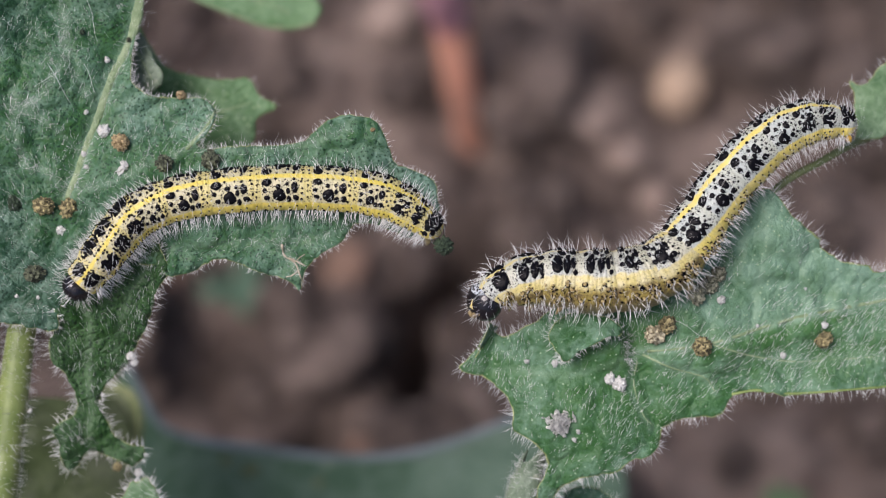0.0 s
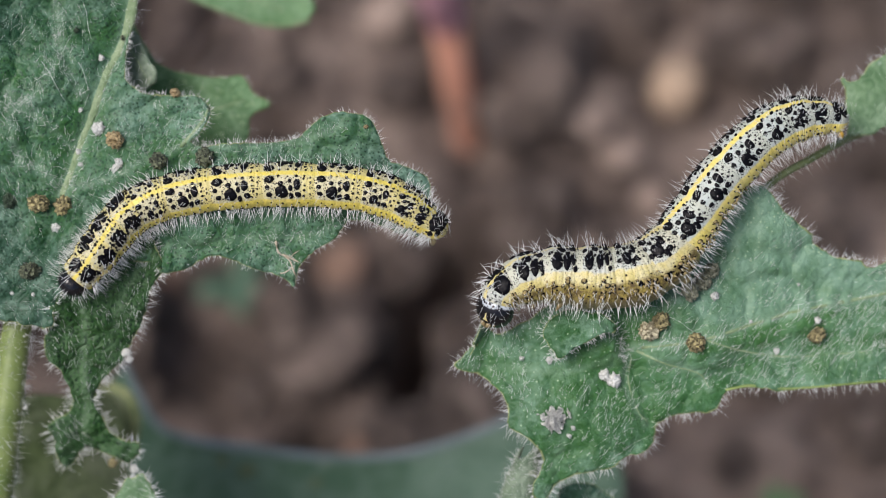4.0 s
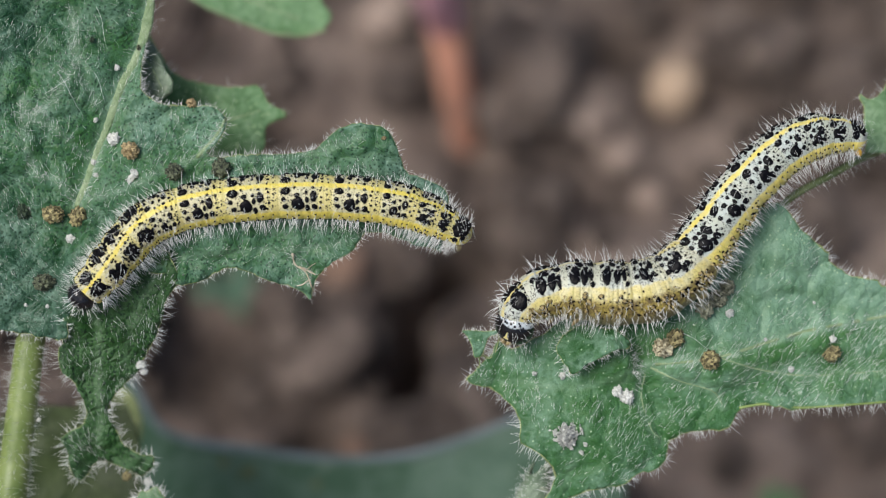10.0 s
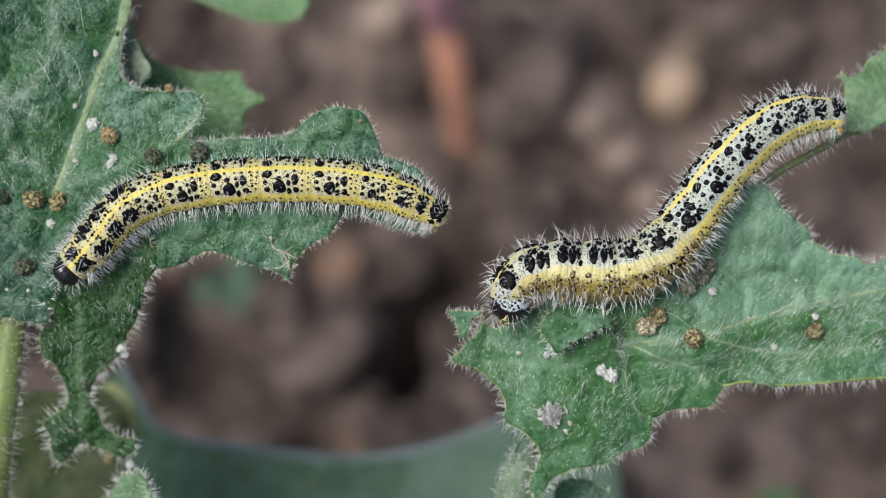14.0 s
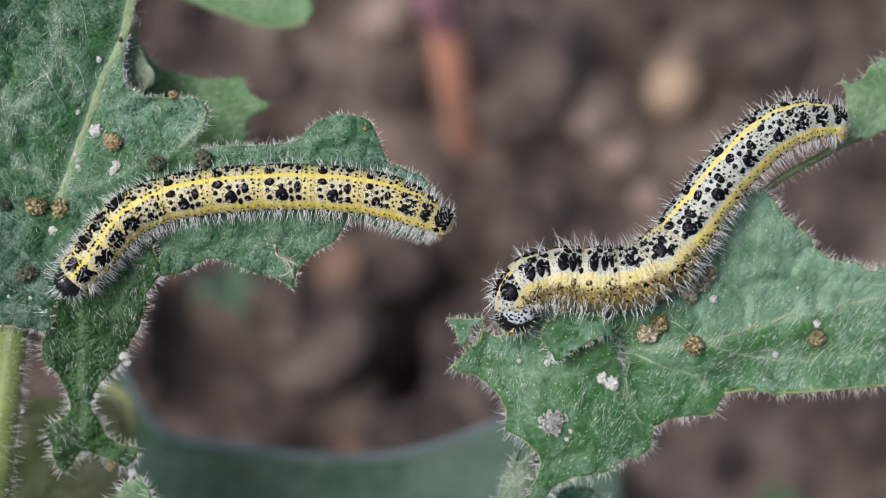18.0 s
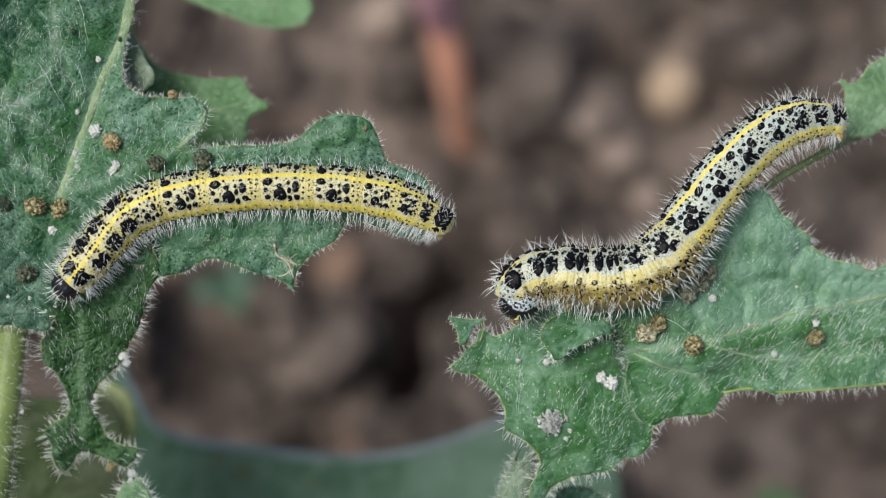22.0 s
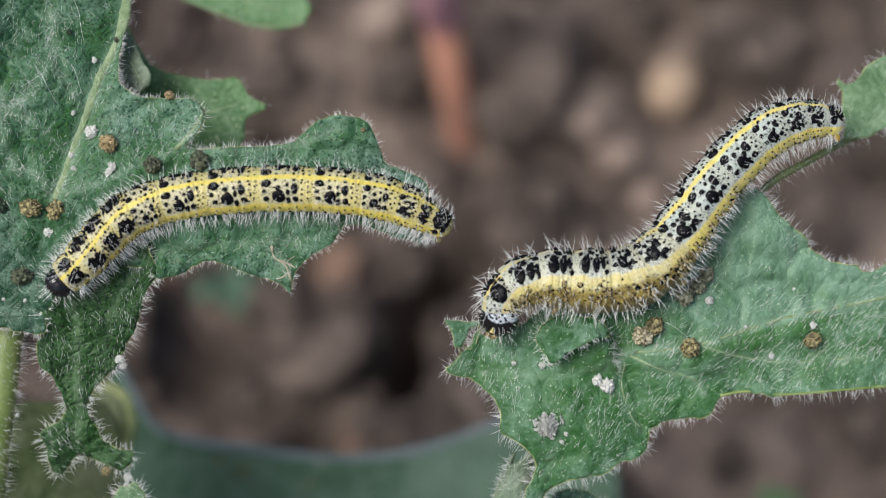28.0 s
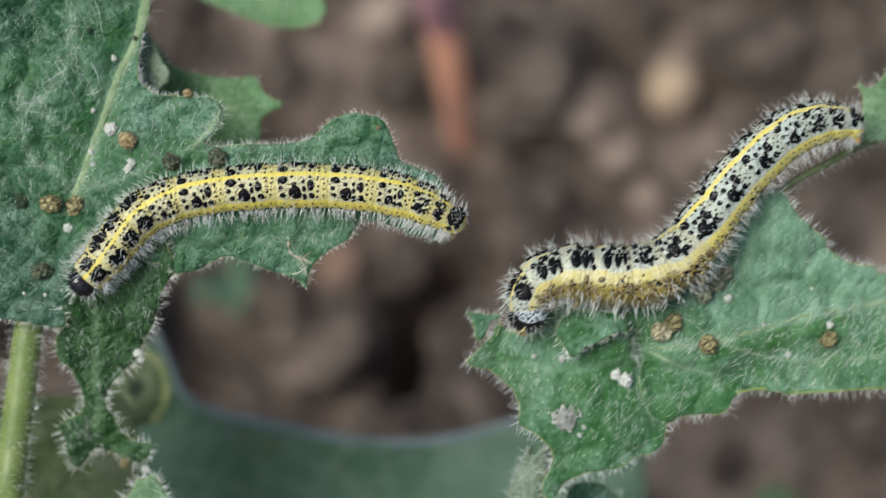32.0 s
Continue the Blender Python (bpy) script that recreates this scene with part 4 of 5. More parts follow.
def build_scrap():
    """The chewed scrap that hangs on by a few threads beside the head."""
    c = Vector([(2.09, -10.95)][0] + (right_height(2, -10) + 0.3,))
    ob = new("leaf_scrap")
    ob.parent = right_leaf
    ob.matrix_basis = Matrix.Translation(in_mm(c - Vector((22, -9, -2.7))))
    tagged(ob, "nibbled leaf scrap hanging by threads")
    r = np.random.default_rng(14)
    h = flat_height(c.z + 0.1, 14, 0, 0, 0.2)
    leaf("scrap_blade", [(0.35, -6.75), (2.2, -6.85), (3.85, -6.7), (3.75, -7.1), (2.9, -7.25), (2.6, -8.4), (2.3, -9.3), (1.5, -9.5), (1.3, -8.1), (0.8, -7.2)], h, LEAF_F, ob, c, r, grid=0.3, edge_hair=5.5, long=0.9, down=1.0, rough=0.1)
    for a, mid, e in (((3.8, -6.8), (3.95, -7.6), (3.6, -8.9)), ((2.0, -9.4), (2.1, -9.9), (2.0, -10.5)), ((2.4, -9.2), (3.0, -9.5), (3.3, -9.3))):
        v, f = tube([in_mm((q[0], q[1], c.z + 0.1)) - in_mm(c) for q in (a, mid, e)], [0.07 * MM, 0.06 * MM, 0.07 * MM], 6)
        piece("thread", v, f, DRY, ob, "dry leaf thread")
    return ob


scrap = build_scrap()
build_side_leaf("bristly_leaf", [(40.1, 17.35), (40.8, 16.8), (42.0, 17.1), (42.9, 18.6), (44.7, 19.5), (47.5, 21.2), (52, 17), (49.5, 12.4), (44.9, 12.6), (43.9, 12.0), (43.2, 11.3), (41.7, 11.45), (40.75, 11.2), (40.75, 13.2), (40.75, 16.0), (40.2, 16.7)], -8, 26, LEAF_D, RIGHT,
                "greyish green leaf edge with a bitten notch", edge=3, down=0.8)
hairy_stem("leaf_stalk", [(29.2, 3.6, -4.5), (33.2, 7.0, -4.6), (36.33, 8.75, -5), (39.23, 10.35, -6), (42.1, 11.5, -9.2), (46.5, 13.2, -12), (54.77, 12.76, -24), (67.99, -0.64, -65), (79.37, -21.5, -113)], [0.36, 0.38, 0.38, 0.38, 0.38, 0.45, 0.7, 1.0, 1.3], RIGHT, "slim dull green hairy leaf stalk", 420, "stalk", SLIM)


def build_curl():
    """A withered leaf rolled into a downy cone."""
    pts = [Vector(p) for p in [(8.51, -20.23, -5.5), (7.96, -22.54, -6), (7.42, -25.98, -6.5), (6.61, -31.85, -8)]]
    c = pts[0]
    ob = thing("rolled_leaf", c, "greyish green downy rolled up leaf", "leaf")
    path = curve_through([(p - c) * MM for p in pts], 8)
    v, f = [], []
    n, m = len(path), 22
    r = np.random.default_rng(41)
    hv, hf = [], []
    for i, p in enumerate(path):
        s = i / (n - 1)
        rad = (1.3 + 1.6 * s) * MM
        for k in range(m):
            a = -2.6 + 5.4 * k / (m - 1)
            q = rad * (1 + 0.12 * noise.noise(Vector((i * 0.3, k * 0.3, 0))) - 0.02 * k)
            drop = 0.9 * MM * math.sin(a * 1.3) * (1 - s)
            v.append(p + Vector((math.sin(a) * q, drop, math.cos(a) * q * 0.8)))
            if r.random() < 0.9:
                hair(hv, hf, v[-1], Vector((math.sin(a), r.normal(0.4, 0.4), math.cos(a))) + Vector(r.normal(0, 0.4, 3)), r.uniform(0.5, 1.3) * MM, 0.018 * MM, Vector(r.normal(0, 0.2, 3)))
    for i in range(n - 1):
        for k in range(m - 1):
            f.append((i * m + k, i * m + k + 1, (i + 1) * m + k + 1, (i + 1) * m + k))
    roll = piece("roll", v, f, LEAF_I, ob)
    sol = roll.modifiers.new("thickness", "SOLIDIFY")
    sol.thickness = 0.00025
    tagged(piece("bristles", hv, hf, HAIR, roll, "dense whitish down"), kind="stuff")
    return sways(ob, RIGHT)


build_curl()
build_side_leaf("crumpled_leaf", [(11.5, -24.44), (12.93, -23.87), (14.37, -24.09), (15.8, -24.67), (17.23, -25.7), (15.8, -29.7), (11.22, -29.7)], -9, 27, LEAF_A, RIGHT, "dark crumpled leaf below the bitten one", edge=3, down=2, wave=2.2)


# ---- droppings and flakes ----
def granular(name, seed):
    """A pellet pressed together from many small grains."""
    bm = bmesh.new()
    bmesh.ops.create_icosphere(bm, subdivisions=5, radius=1.0)
    for v in bm.verts:
        n = v.co.normalized()
        d, _ = noise.voronoi(n * 2.4 + Vector((seed, seed * 2, 0)))
        e, _ = noise.voronoi(n * 5.5 + Vector((0, seed, seed)))
        v.co = n * (0.94 + 0.1 * noise.noise(n * 1.4 + Vector((seed, 0, 0))) + 0.55 * (0.5 - d[0]) + 0.26 * (0.4 - e[0]))
    me = bpy.data.meshes.new(name)
    bm.to_mesh(me)
    bm.free()
    me.polygons.foreach_set("use_smooth", [True] * len(me.polygons))
    return me


LUMPS = [granular("frass_pellet", 3 + k * 5) for k in range(3)]
FLAKES = [lump("white_flake", 60 + k, 4, 0.85, 2.1) for k in range(3)]


def crumb(name, u, v, size, height, mat, group, label, category, flat=0.85, count=[0]):
    k = count[0]
    count[0] += 1
    me = (FLAKES if name == "white_flake" else LUMPS)[k % 3].copy()
    me.materials.clear()
    me.materials.append(mat)
    ob = new(name, me)
    ob.scale = (size * MM, size * MM * (0.8 + 0.05 * (k % 5)), size * MM * flat)
    ob.matrix_world = BASE @ Matrix.Translation(in_mm((u, v, height(u, v) + size * flat * 0.72))) @ Matrix.Rotation(k * 1.3, 4, "Z") @ Matrix.Diagonal((*ob.scale, 1))
    tagged(ob, label, category, {"frass_pellet": "droppings on the leaves", "white_flake": "white flakes on the leaves"}.get(name, "flecks on the cabbage leaf"))
    return sways(ob, group)


KINDS = ("brown", "ochre", "dark", "green", "pale", "grey")
for (u, v), size, kind in zip([(-40.09, 4.34), (-37.79, 4.07), (-32.51, 10.62), (-28.05, 8.47), (-23.54, 8.86), (-40.92, -2.37), (-43.12, 4.62), (-26.62, 15.29), (-33.55, -21.84), (-36.41, 21.5), (-7.65, 11.82), (-31.96, 20.84)], (1.1, 1.0, 0.95, 0.88, 0.92, 1.08, 0.8, 0.5, 0.5, 0.26, 0.24, 0.28), (0, 0, 1, 2, 2, 2, 3, 1, 0, 3, 1, 2)):
    crumb("frass_pellet", u, v, size, lobe_height if v < -18 else left_height, PELLET[kind], LEFT, "rough round %s frass pellet on the leaf" % KINDS[kind], "frass pellet")
for (u, v), size, kind in zip([(20.02, -8.25), (21.23, -7.26), (24.64, -9.4), (37.02, -8.74), (24.09, -4.24), (25.41, -3.35), (26.4, -2.25)], (1.05, 0.9, 0.98, 0.95, 1.05, 1.0, 0.8), (4, 0, 0, 0, 5, 5, 5)):
    crumb("frass_pellet", u, v, size, right_height, PELLET[kind], RIGHT, "rough round %s frass pellet on the leaf" % KINDS[kind], "frass pellet")
for (u, v), size in zip([(-34.32, 11.77), (-32.51, 7.75), (-32.12, 8.3), (-38.55, 1.98), (-36.35, 9.52), (-34.05, 18.86), (-36.08, 13.64), (-36.08, 8.2), (-31.84, -10.62), (-31.57, -11.22), (-31.52, -22.44), (-42.02, -16.06), (-42.84, -4.57), (-40.59, -4.67)], (0.5, 0.4, 0.38, 0.4, 0.24, 0.25, 0.24, 0.22, 0.38, 0.3, 0.34, 0.18, 0.16, 0.18)):
    crumb("white_flake", u, v, size, lobe_height if v < -9 else left_height, WHITE, LEFT, "tiny whitish flake on the leaf", "flake", 0.6)
for (u, v), size in zip([(15.73, -12.6), (16.66, -13.14), (12.54, -17.82), (12.15, -18.64), (26.62, -4.79), (37.07, -7.26), (33, -10.29), (10.23, -11.11), (7.48, -10.95), (35.2, -3.69), (30.3, -7.37)],
                        (0.45, 0.55, 0.24, 0.2, 0.34, 0.32, 0.26, 0.3, 0.22, 0.14, 0.14)):
    crumb("white_flake", u, v, size, right_height, WHITE, RIGHT, "tiny whitish flake on the leaf", "flake", 0.6)


def silk_thread(a, e, height, group):
    """One loose strand lying over the down of a leaf."""
    (u0, v0), (u1, v1) = a, e
    c = Vector((u0, v0, height(u0, v0) + 0.3))
    pts = []
    for i in range(13):
        s = i / 12
        u, v = u0 + (u1 - u0) * s, v0 + (v1 - v0) * s
        pts.append(in_mm(Vector((u + 0.12 * math.sin(s * 5), v + 0.1 * math.sin(s * 4 + 1), height(u, v) + 0.32 + 0.1 * math.sin(s * 3.1))) - c))
    v, f = tube(pts, [0.013 * MM] * len(pts), 5)
    ob = new("silk_thread", mesh_of("silk_thread", v, f, SILK))
    ob.matrix_world = BASE @ Matrix.Translation(in_mm(c))
    tagged(ob, "fine white silk thread lying on the leaf hairs", "silk thread", "silk threads on the leaves")
    return sways(ob, group)


for a, e in ([(-35.91, 24.59), (-34.81, 20.73)], [(-39.6, 18.21), (-37.34, 14.57)], [(-36.08, 18.21), (-34.98, 15.56)], [(-40.92, 16), (-38.17, 17.66)]):
    silk_thread(a, e, left_height, LEFT)
for a, e in ([(22, -6.88), (24.75, -8.3)], [(14.08, -9.07), (11.05, -11.05)]):
    silk_thread(a, e, right_height, RIGHT)


def build_fluff():
    """A loose heap of tiny white grains."""
    (u0, v0), = [(10.67, -16.89)]
    c = (u0, v0, right_height(u0, v0))
    ob = thing("white_fluff", c, "loose white crumbly fluff on the leaf", "fluff")
    r = np.random.default_rng(51)
    for _ in range(220):
        u, v = r.normal(0, 0.48), r.normal(0, 0.52)
        size = r.uniform(0.05, 0.15)
        g = new("grain", FLAKES[int(r.integers(0, 3))])
        g.parent = ob
        g.location = in_mm((u, v, right_height(u0 + u, v0 + v) - c[2] + 0.1 + 0.5 * r.random() * math.exp(-(u * u + v * v))))
        g.rotation_euler = tuple(r.uniform(0, 6, 3))
        g.scale = (size * MM * r.uniform(0.8, 3.2), size * MM * 0.9, size * MM * 0.9)
    return sways(ob, RIGHT)


for me in FLAKES:
    me.materials.append(WHITE)
build_fluff()
for u, v in [(-37.97, -19.52)]:
    crumb("dark_fleck", u, v, 1.1, flat_height(-34, 28, 0, 0, 2.5), PELLET[3], CUP, "dark round fleck on the small curled leaf", "fleck", 0.2)
for (u, v), size in zip([(-26.82, -25.26), (-23.97, -26.48), (-15.75, -28.11)], (0.8, 1.0, 0.7)):
    crumb("dry_fleck", u, v, size, cup_height, LEAF_H, CUP, "pale dry fleck on the cabbage leaf", "fleck", 0.12)


def build_falling_pellet():
    me = LUMPS[1].copy()
    me.materials.append(PELLET[3])
    ob = new("frass_pellet", me)
    ob.scale = (0.92 * MM,) * 3
    return tagged(ob, "fresh dark green frass pellet dropping from the caterpillar", "frass pellet")


falling = build_falling_pellet()

# ---- caterpillars ----
# lengths of the rings from neck to tail
LONG_L = (0.43, 0.47, 0.44, 0.44, 0.62, 0.88, 1.0, 1.0, 0.92, 0.68, 0.42, 0.27, 0.36)
LONG_R = (0.58, 0.66, 0.65, 0.77, 0.83, 0.78, 0.87, 1.0, 0.95, 0.7, 0.47, 0.42, 0.46)
NECK = 0.2
GIRTH = (2.0, 2.3, 2.42, 2.48, 2.5, 2.5, 2.5, 2.5, 2.48, 2.45, 2.3, 2.0, 1.62)
# large warts of one side: along the ring (front positive), angle from the back, half length, half width (mm)
WARTS = ((0.37, 16, 0.5, 0.37), (0.125, 51, 0.6, 0.66), (0.16, 27, 0.27, 0.25), (-0.015, 23, 0.17, 0.2), (-0.03, 40, 0.2, 0.28), (-0.05, 61, 0.26, 0.36),
         (-0.165, 31, 0.38, 0.54), (-0.2, 57, 0.33, 0.31), (0.415, 37, 0.25, 0.24), (0.375, 56, 0.3, 0.25))
DOTS = ((0.18, 8, 0.16), (-0.14, 8, 0.2), (0.02, 8.5, 0.1), (-0.3, 8.5, 0.14), (-0.42, 9, 0.11), (-0.3, 18, 0.17), (-0.31, 33, 0.13), (-0.33, 46, 0.17), (-0.3, 61, 0.16),
        (-0.42, 25, 0.12), (-0.42, 40, 0.12), (-0.41, 54, 0.13), (0.27, 40, 0.09), (0.26, 30, 0.08), (0.27, 62, 0.1), (0.46, 26, 0.1), (0.46, 48, 0.09),
        (0.36, 82, 0.13), (0.1, 84, 0.15), (-0.2, 83, 0.15), (-0.38, 82, 0.13), (0.25, 92, 0.1), (-0.06, 91, 0.1),
        (0.22, 101, 0.24), (-0.05, 103, 0.26), (-0.3, 101, 0.22), (0.42, 103, 0.2))
# small folds across each ring, and the rows of specks between them
FOLDS = (0.265, 0.035, -0.105, -0.255, -0.375)
ROWS = (0.45, 0.31, 0.22, 0.04, -0.1, -0.25, -0.35, -0.45)


def girth(radius, half, x):
    """Radius along a segment: full in the middle, drawn in at the folds."""
    s = min(1.0, abs(x) / half)
    fold = sum(math.exp(-((x - 2 * half * f) / 0.085) ** 2) for f in FOLDS)
    return radius * (1 - 0.055 * s ** 5 - 0.16 * max(0.0, abs(x) / half - 1) - 0.02 * fold)


def on_skin(radius, half, x, deg, lift):
    a = radians(deg)
    r = girth(radius, half, x) + lift
    return Vector((x, math.sin(a) * r, math.cos(a) * r)) * MM


def patch(verts, faces, radius, half, x, deg, hx, hw, rng, lift=0.07, sides=16):
    """A slightly domed spot that follows the skin."""
    n0 = len(verts)
    arc = math.degrees(1 / radius)
    verts.append(on_skin(radius, half, x, deg, lift * 1.5))
    q = rng.uniform(0, 9)
    for s, up in ((0.6, lift * 1.4), (0.95, lift * 0.9), (1.04, -0.06)):
        for k in range(sides):
            a = 2 * math.pi * k / sides
            w = s * (1 + 0.26 * noise.noise(Vector((math.cos(a) * 1.3, math.sin(a) * 1.3, q))))
            verts.append(on_skin(radius, half, max(-half * 1.15, min(half * 1.15, x + math.cos(a) * hx * w)), deg + math.sin(a) * hw * w * arc, up))
    for k in range(sides):
        j = (k + 1) % sides
        faces.append((n0, n0 + 1 + k, n0 + 1 + j))
        for ring in (0, 1):
            b = n0 + 1 + ring * sides
            faces.append((b + k, b + sides + k, b + sides + j, b + j))


def bristle(hv, hf, radius, half, x, deg, length, rng, back=0.0, thick=0.02):
    root = on_skin(radius, half, x, deg, 0.0)
    a = radians(deg)
    way = Vector((back + rng.normal(0, 0.22), math.sin(a) + rng.normal(0, 0.15), math.cos(a) + rng.normal(0, 0.15)))
    hair(hv, hf, root, way, length * MM, thick * MM, Vector((rng.normal(0.05, 0.16), 0, rng.normal(-0.1, 0.1))))


def bender(kx, ky, roll):
    """Bends a straight ring to the curve and twist of the resting body."""
    k = math.hypot(kx, ky)
    ny, nz = (kx / k, ky / k) if k > 1e-6 else (1.0, 0.0)

    def bend(p):
        x, y, z = p.x / MM, p.y / MM, p.z / MM
        a = roll * x
        y, z = y * math.cos(a) - z * math.sin(a), z * math.cos(a) + y * math.sin(a)
        if k > 1e-4:
            d, e = y * ny + z * nz, -y * nz + z * ny
            q = k * x
            x = math.sin(q) / k - d * math.sin(q)
            d = (1 - math.cos(q)) / k + d * math.cos(q)
            y, z = d * ny - e * nz, d * nz + e * ny
        return Vector((x, y, z)) * MM
    return bend


def build_segment(i, long, skin, parent, rng, dark, thick, curve, seam, fringe):
    """One ring of the body, its axis along x with the back towards z.
    seam: the angle at which the yellow side stripe begins, at the ring's front and rear; fringe: the angles that bear the long side hairs."""
    radius, half = GIRTH[i] * thick, long / 2
    reach = half + 0.65
    round_off = bender(*curve)

    def shut(x):
        """How the last ring closes to a blunt end."""
        tip = max(0.0, (-x - half * 0.1) / (reach - half * 0.1)) if i == 12 else 0.0
        return math.sqrt(max(0.0, 1 - min(1.0, tip) ** 2.4)) * 0.98 + 0.02

    def bend(p):
        k = shut(p.x / MM)
        return round_off(Vector((p.x, p.y * k, p.z * k)))

    def start(x):
        return seam[1] + (seam[0] - seam[1]) * min(1.1, max(-0.1, 0.5 + 0.5 * x / half))
    nx, nth = 64, 60
    verts, faces, ang, lie = [], [], [], []
    for a in range(nx):
        x = -reach + (2 * reach - (0.55 if i == 0 else 0)) * a / (nx - 1)
        for k in range(nth):
            deg = 360 * k / nth
            r = girth(radius, half, x) * (1 - (0.08 if dark else 0.02) * max(0.0, -math.cos(radians(deg))) ** 2) + 0.025 * noise.noise(Vector((x * 2.4, k * 0.45, i * 5)))
            r += 0.014 * noise.noise(Vector((x * 5.5, k * 0.9, i * 5)))
            verts.append(bend(Vector((x, math.sin(radians(deg)) * r, math.cos(radians(deg)) * r)) * MM))
            d, q = min(deg, 360 - deg), start(x)
            ang.append(0.4 * d / q if d < q else 0.4 + 0.6 * (d - q) / (180 - q))
            lie.append(0.5 + 0.5 * x / half)
    for a in range(nx - 1):
        for k in range(nth):
            p, q = a * nth + k, a * nth + (k + 1) % nth
            faces.append((p, q, q + nth, p + nth))
    faces.append(tuple(range(nth))[::-1])
    faces.append(tuple((nx - 1) * nth + k for k in range(nth)))
    seg = piece("body_segment", verts, faces, skin if dark or i > 5 else SKIN_C, parent)
    seg.data.attributes.new("round_body", "FLOAT", "POINT").data.foreach_set("value", ang)
    seg.data.attributes.new("along_ring", "FLOAT", "POINT").data.foreach_set("value", lie)
    hv, hf = [], []
    thorax = 0 < i < 4
    if i == 0:
        warts = ((0.03, 31, 0.72, 0.74), (-0.34, 62, 0.25, 0.3), (-0.36, 14, 0.16, 0.16)) if dark else ((-0.02, 40, 0.6, 0.88), (-0.38, 66, 0.22, 0.26), (-0.38, 20, 0.2, 0.22))
    elif i == 11:
        warts = ((0.2, 18, 0.36, 0.32), (0.05, 46, 0.42, 0.42), (-0.22, 33, 0.34, 0.34), (-0.25, 60, 0.26, 0.28))
    elif i == 12:
        warts = ((0.0, 15, 0.42, 0.38), (-0.05, 46, 0.36, 0.38), (-0.3, 27, 0.3, 0.3), (0.28, 36, 0.22, 0.22), (-0.44, 20, 0.34, 0.5)) if not dark else ((0.0, 15, 0.6, 0.5), (-0.05, 48, 0.5, 0.5), (-0.3, 30, 0.4, 0.44), (-0.1, 80, 0.32, 0.3), (0.3, 36, 0.26, 0.26), (-0.44, 20, 0.4, 0.75), (-0.44, 66, 0.26, 0.4))
    elif thorax and not dark:
        warts = ((0.24, 46, 0.45, 0.9), (-0.07, 47, 0.33, 0.8), (-0.28, 45, 0.23, 0.58), (0.24, 26, 0.26, 0.26), (-0.12, 27, 0.22, 0.22), (-0.36, 66, 0.22, 0.28), (0.08, 15, 0.4, 0.36), (-0.28, 15, 0.3, 0.28), (0.44, 22, 0.24, 0.24))
    elif thorax:
        warts = ((0.16, 28, 0.28, 0.34), (0.1, 47, 0.34, 0.42), (-0.2, 34, 0.32, 0.4), (-0.26, 51, 0.28, 0.34))
    else:
        warts = WARTS
    dv, df, kv, kf = [], [], [], []
    for side in (-1, 1):
        for n, (x, deg, hx, hw) in enumerate(warts):
            x, deg = x * 2 * half + rng.normal(0, 0.03), side * (deg * start(x * 2 * half) / 72 + rng.normal(0, 1.0))
            k = min(1.12, max(0.98 if not dark and i < 7 else 0.7, (half / 2.5) ** 0.7)) if 3 < i < 11 else 1.0
            k *= rng.uniform(0.98, 1.14) * (0.95 if dark else 1.06)
            v, f = [], []
            patch(v, f, radius, half, x, deg, hx * k, hw * k * (1.0 if dark or thorax else 1.1), rng, 0.17 if deg * side < 22 and hx > 0.25 else 0.1 if hx > 0.3 else 0.085)
            piece("spot", [bend(q) for q in v], f, BLACK, seg)
            if hx > 0.24:
                for _ in range(2 if hx > 0.33 or n == 0 else 1):
                    bristle(hv, hf, radius, half, x + rng.normal(0, 0.3) * hx, deg + rng.normal(0, 3), rng.uniform(0.8, 1.9), rng, rng.normal(0.1, 0.2), 0.026)
        for x, deg, size in DOTS:
            x, deg = x * 2 * half + rng.normal(0, 0.05), side * (deg * start(x * 2 * half) / 72 + rng.normal(0, 1.5))
            if not dark and i < 7 and 70 < deg * side < 100:
                continue
            if i == 12 and x < -half * 0.1 or thorax and 12 < deg * side < 60 and rng.random() < 0.5:
                continue
            size *= 0.68 if dark and deg * side > 76 else 0.82 if dark else 0.7 if i > 5 and deg * side > 72 else 0.9
            patch(dv, df, radius, half, x, deg, size * rng.uniform(0.85, 1.2), size * rng.uniform(0.85, 1.1), rng, 0.06, 9)
            if deg * side > 65 or rng.random() < 0.2:
                bristle(hv, hf, radius, half, x, deg, rng.uniform(0.5, 1.2), rng, 0.0, 0.022)
        # rows of fine specks between the folds
        for _ in range(10 if dark else 30):
            x, deg = (float(rng.choice(ROWS)) + rng.normal(0, 0.02)) * 2 * half, side * rng.uniform(9, 0.97 * start(0))
            if i == 12 and x < 0:
                continue
            size = rng.uniform(0.035, 0.07)
            patch(dv, df, radius, half, x, deg, size, size * rng.uniform(0.8, 1.4), rng, 0.03, 6)
        # rough black clusters behind the head
        for _ in range(0 if not thorax else 90 if dark else 12):
            x, deg = rng.normal(0, 0.2) * 2 * half, side * min(56, max(20, rng.normal(39, 8.5)))
            size = rng.uniform(0.07, 0.18)
            patch(dv, df, radius, half, max(-half, min(half, x)), deg, size, size * rng.uniform(0.7, 1.3), rng, rng.uniform(0.05, 0.16), 8)
        # brown and black marks low on the feeding one's flank
        for _ in range(0 if dark or i > 7 else 26):
            size = rng.uniform(0.05, 0.13)
            patch(dv, df, radius, half, rng.uniform(-0.95, 0.95) * half, side * rng.normal(start(0) + 34, 14), size * rng.uniform(0.6, 1.4), size, rng, 0.05, 8)
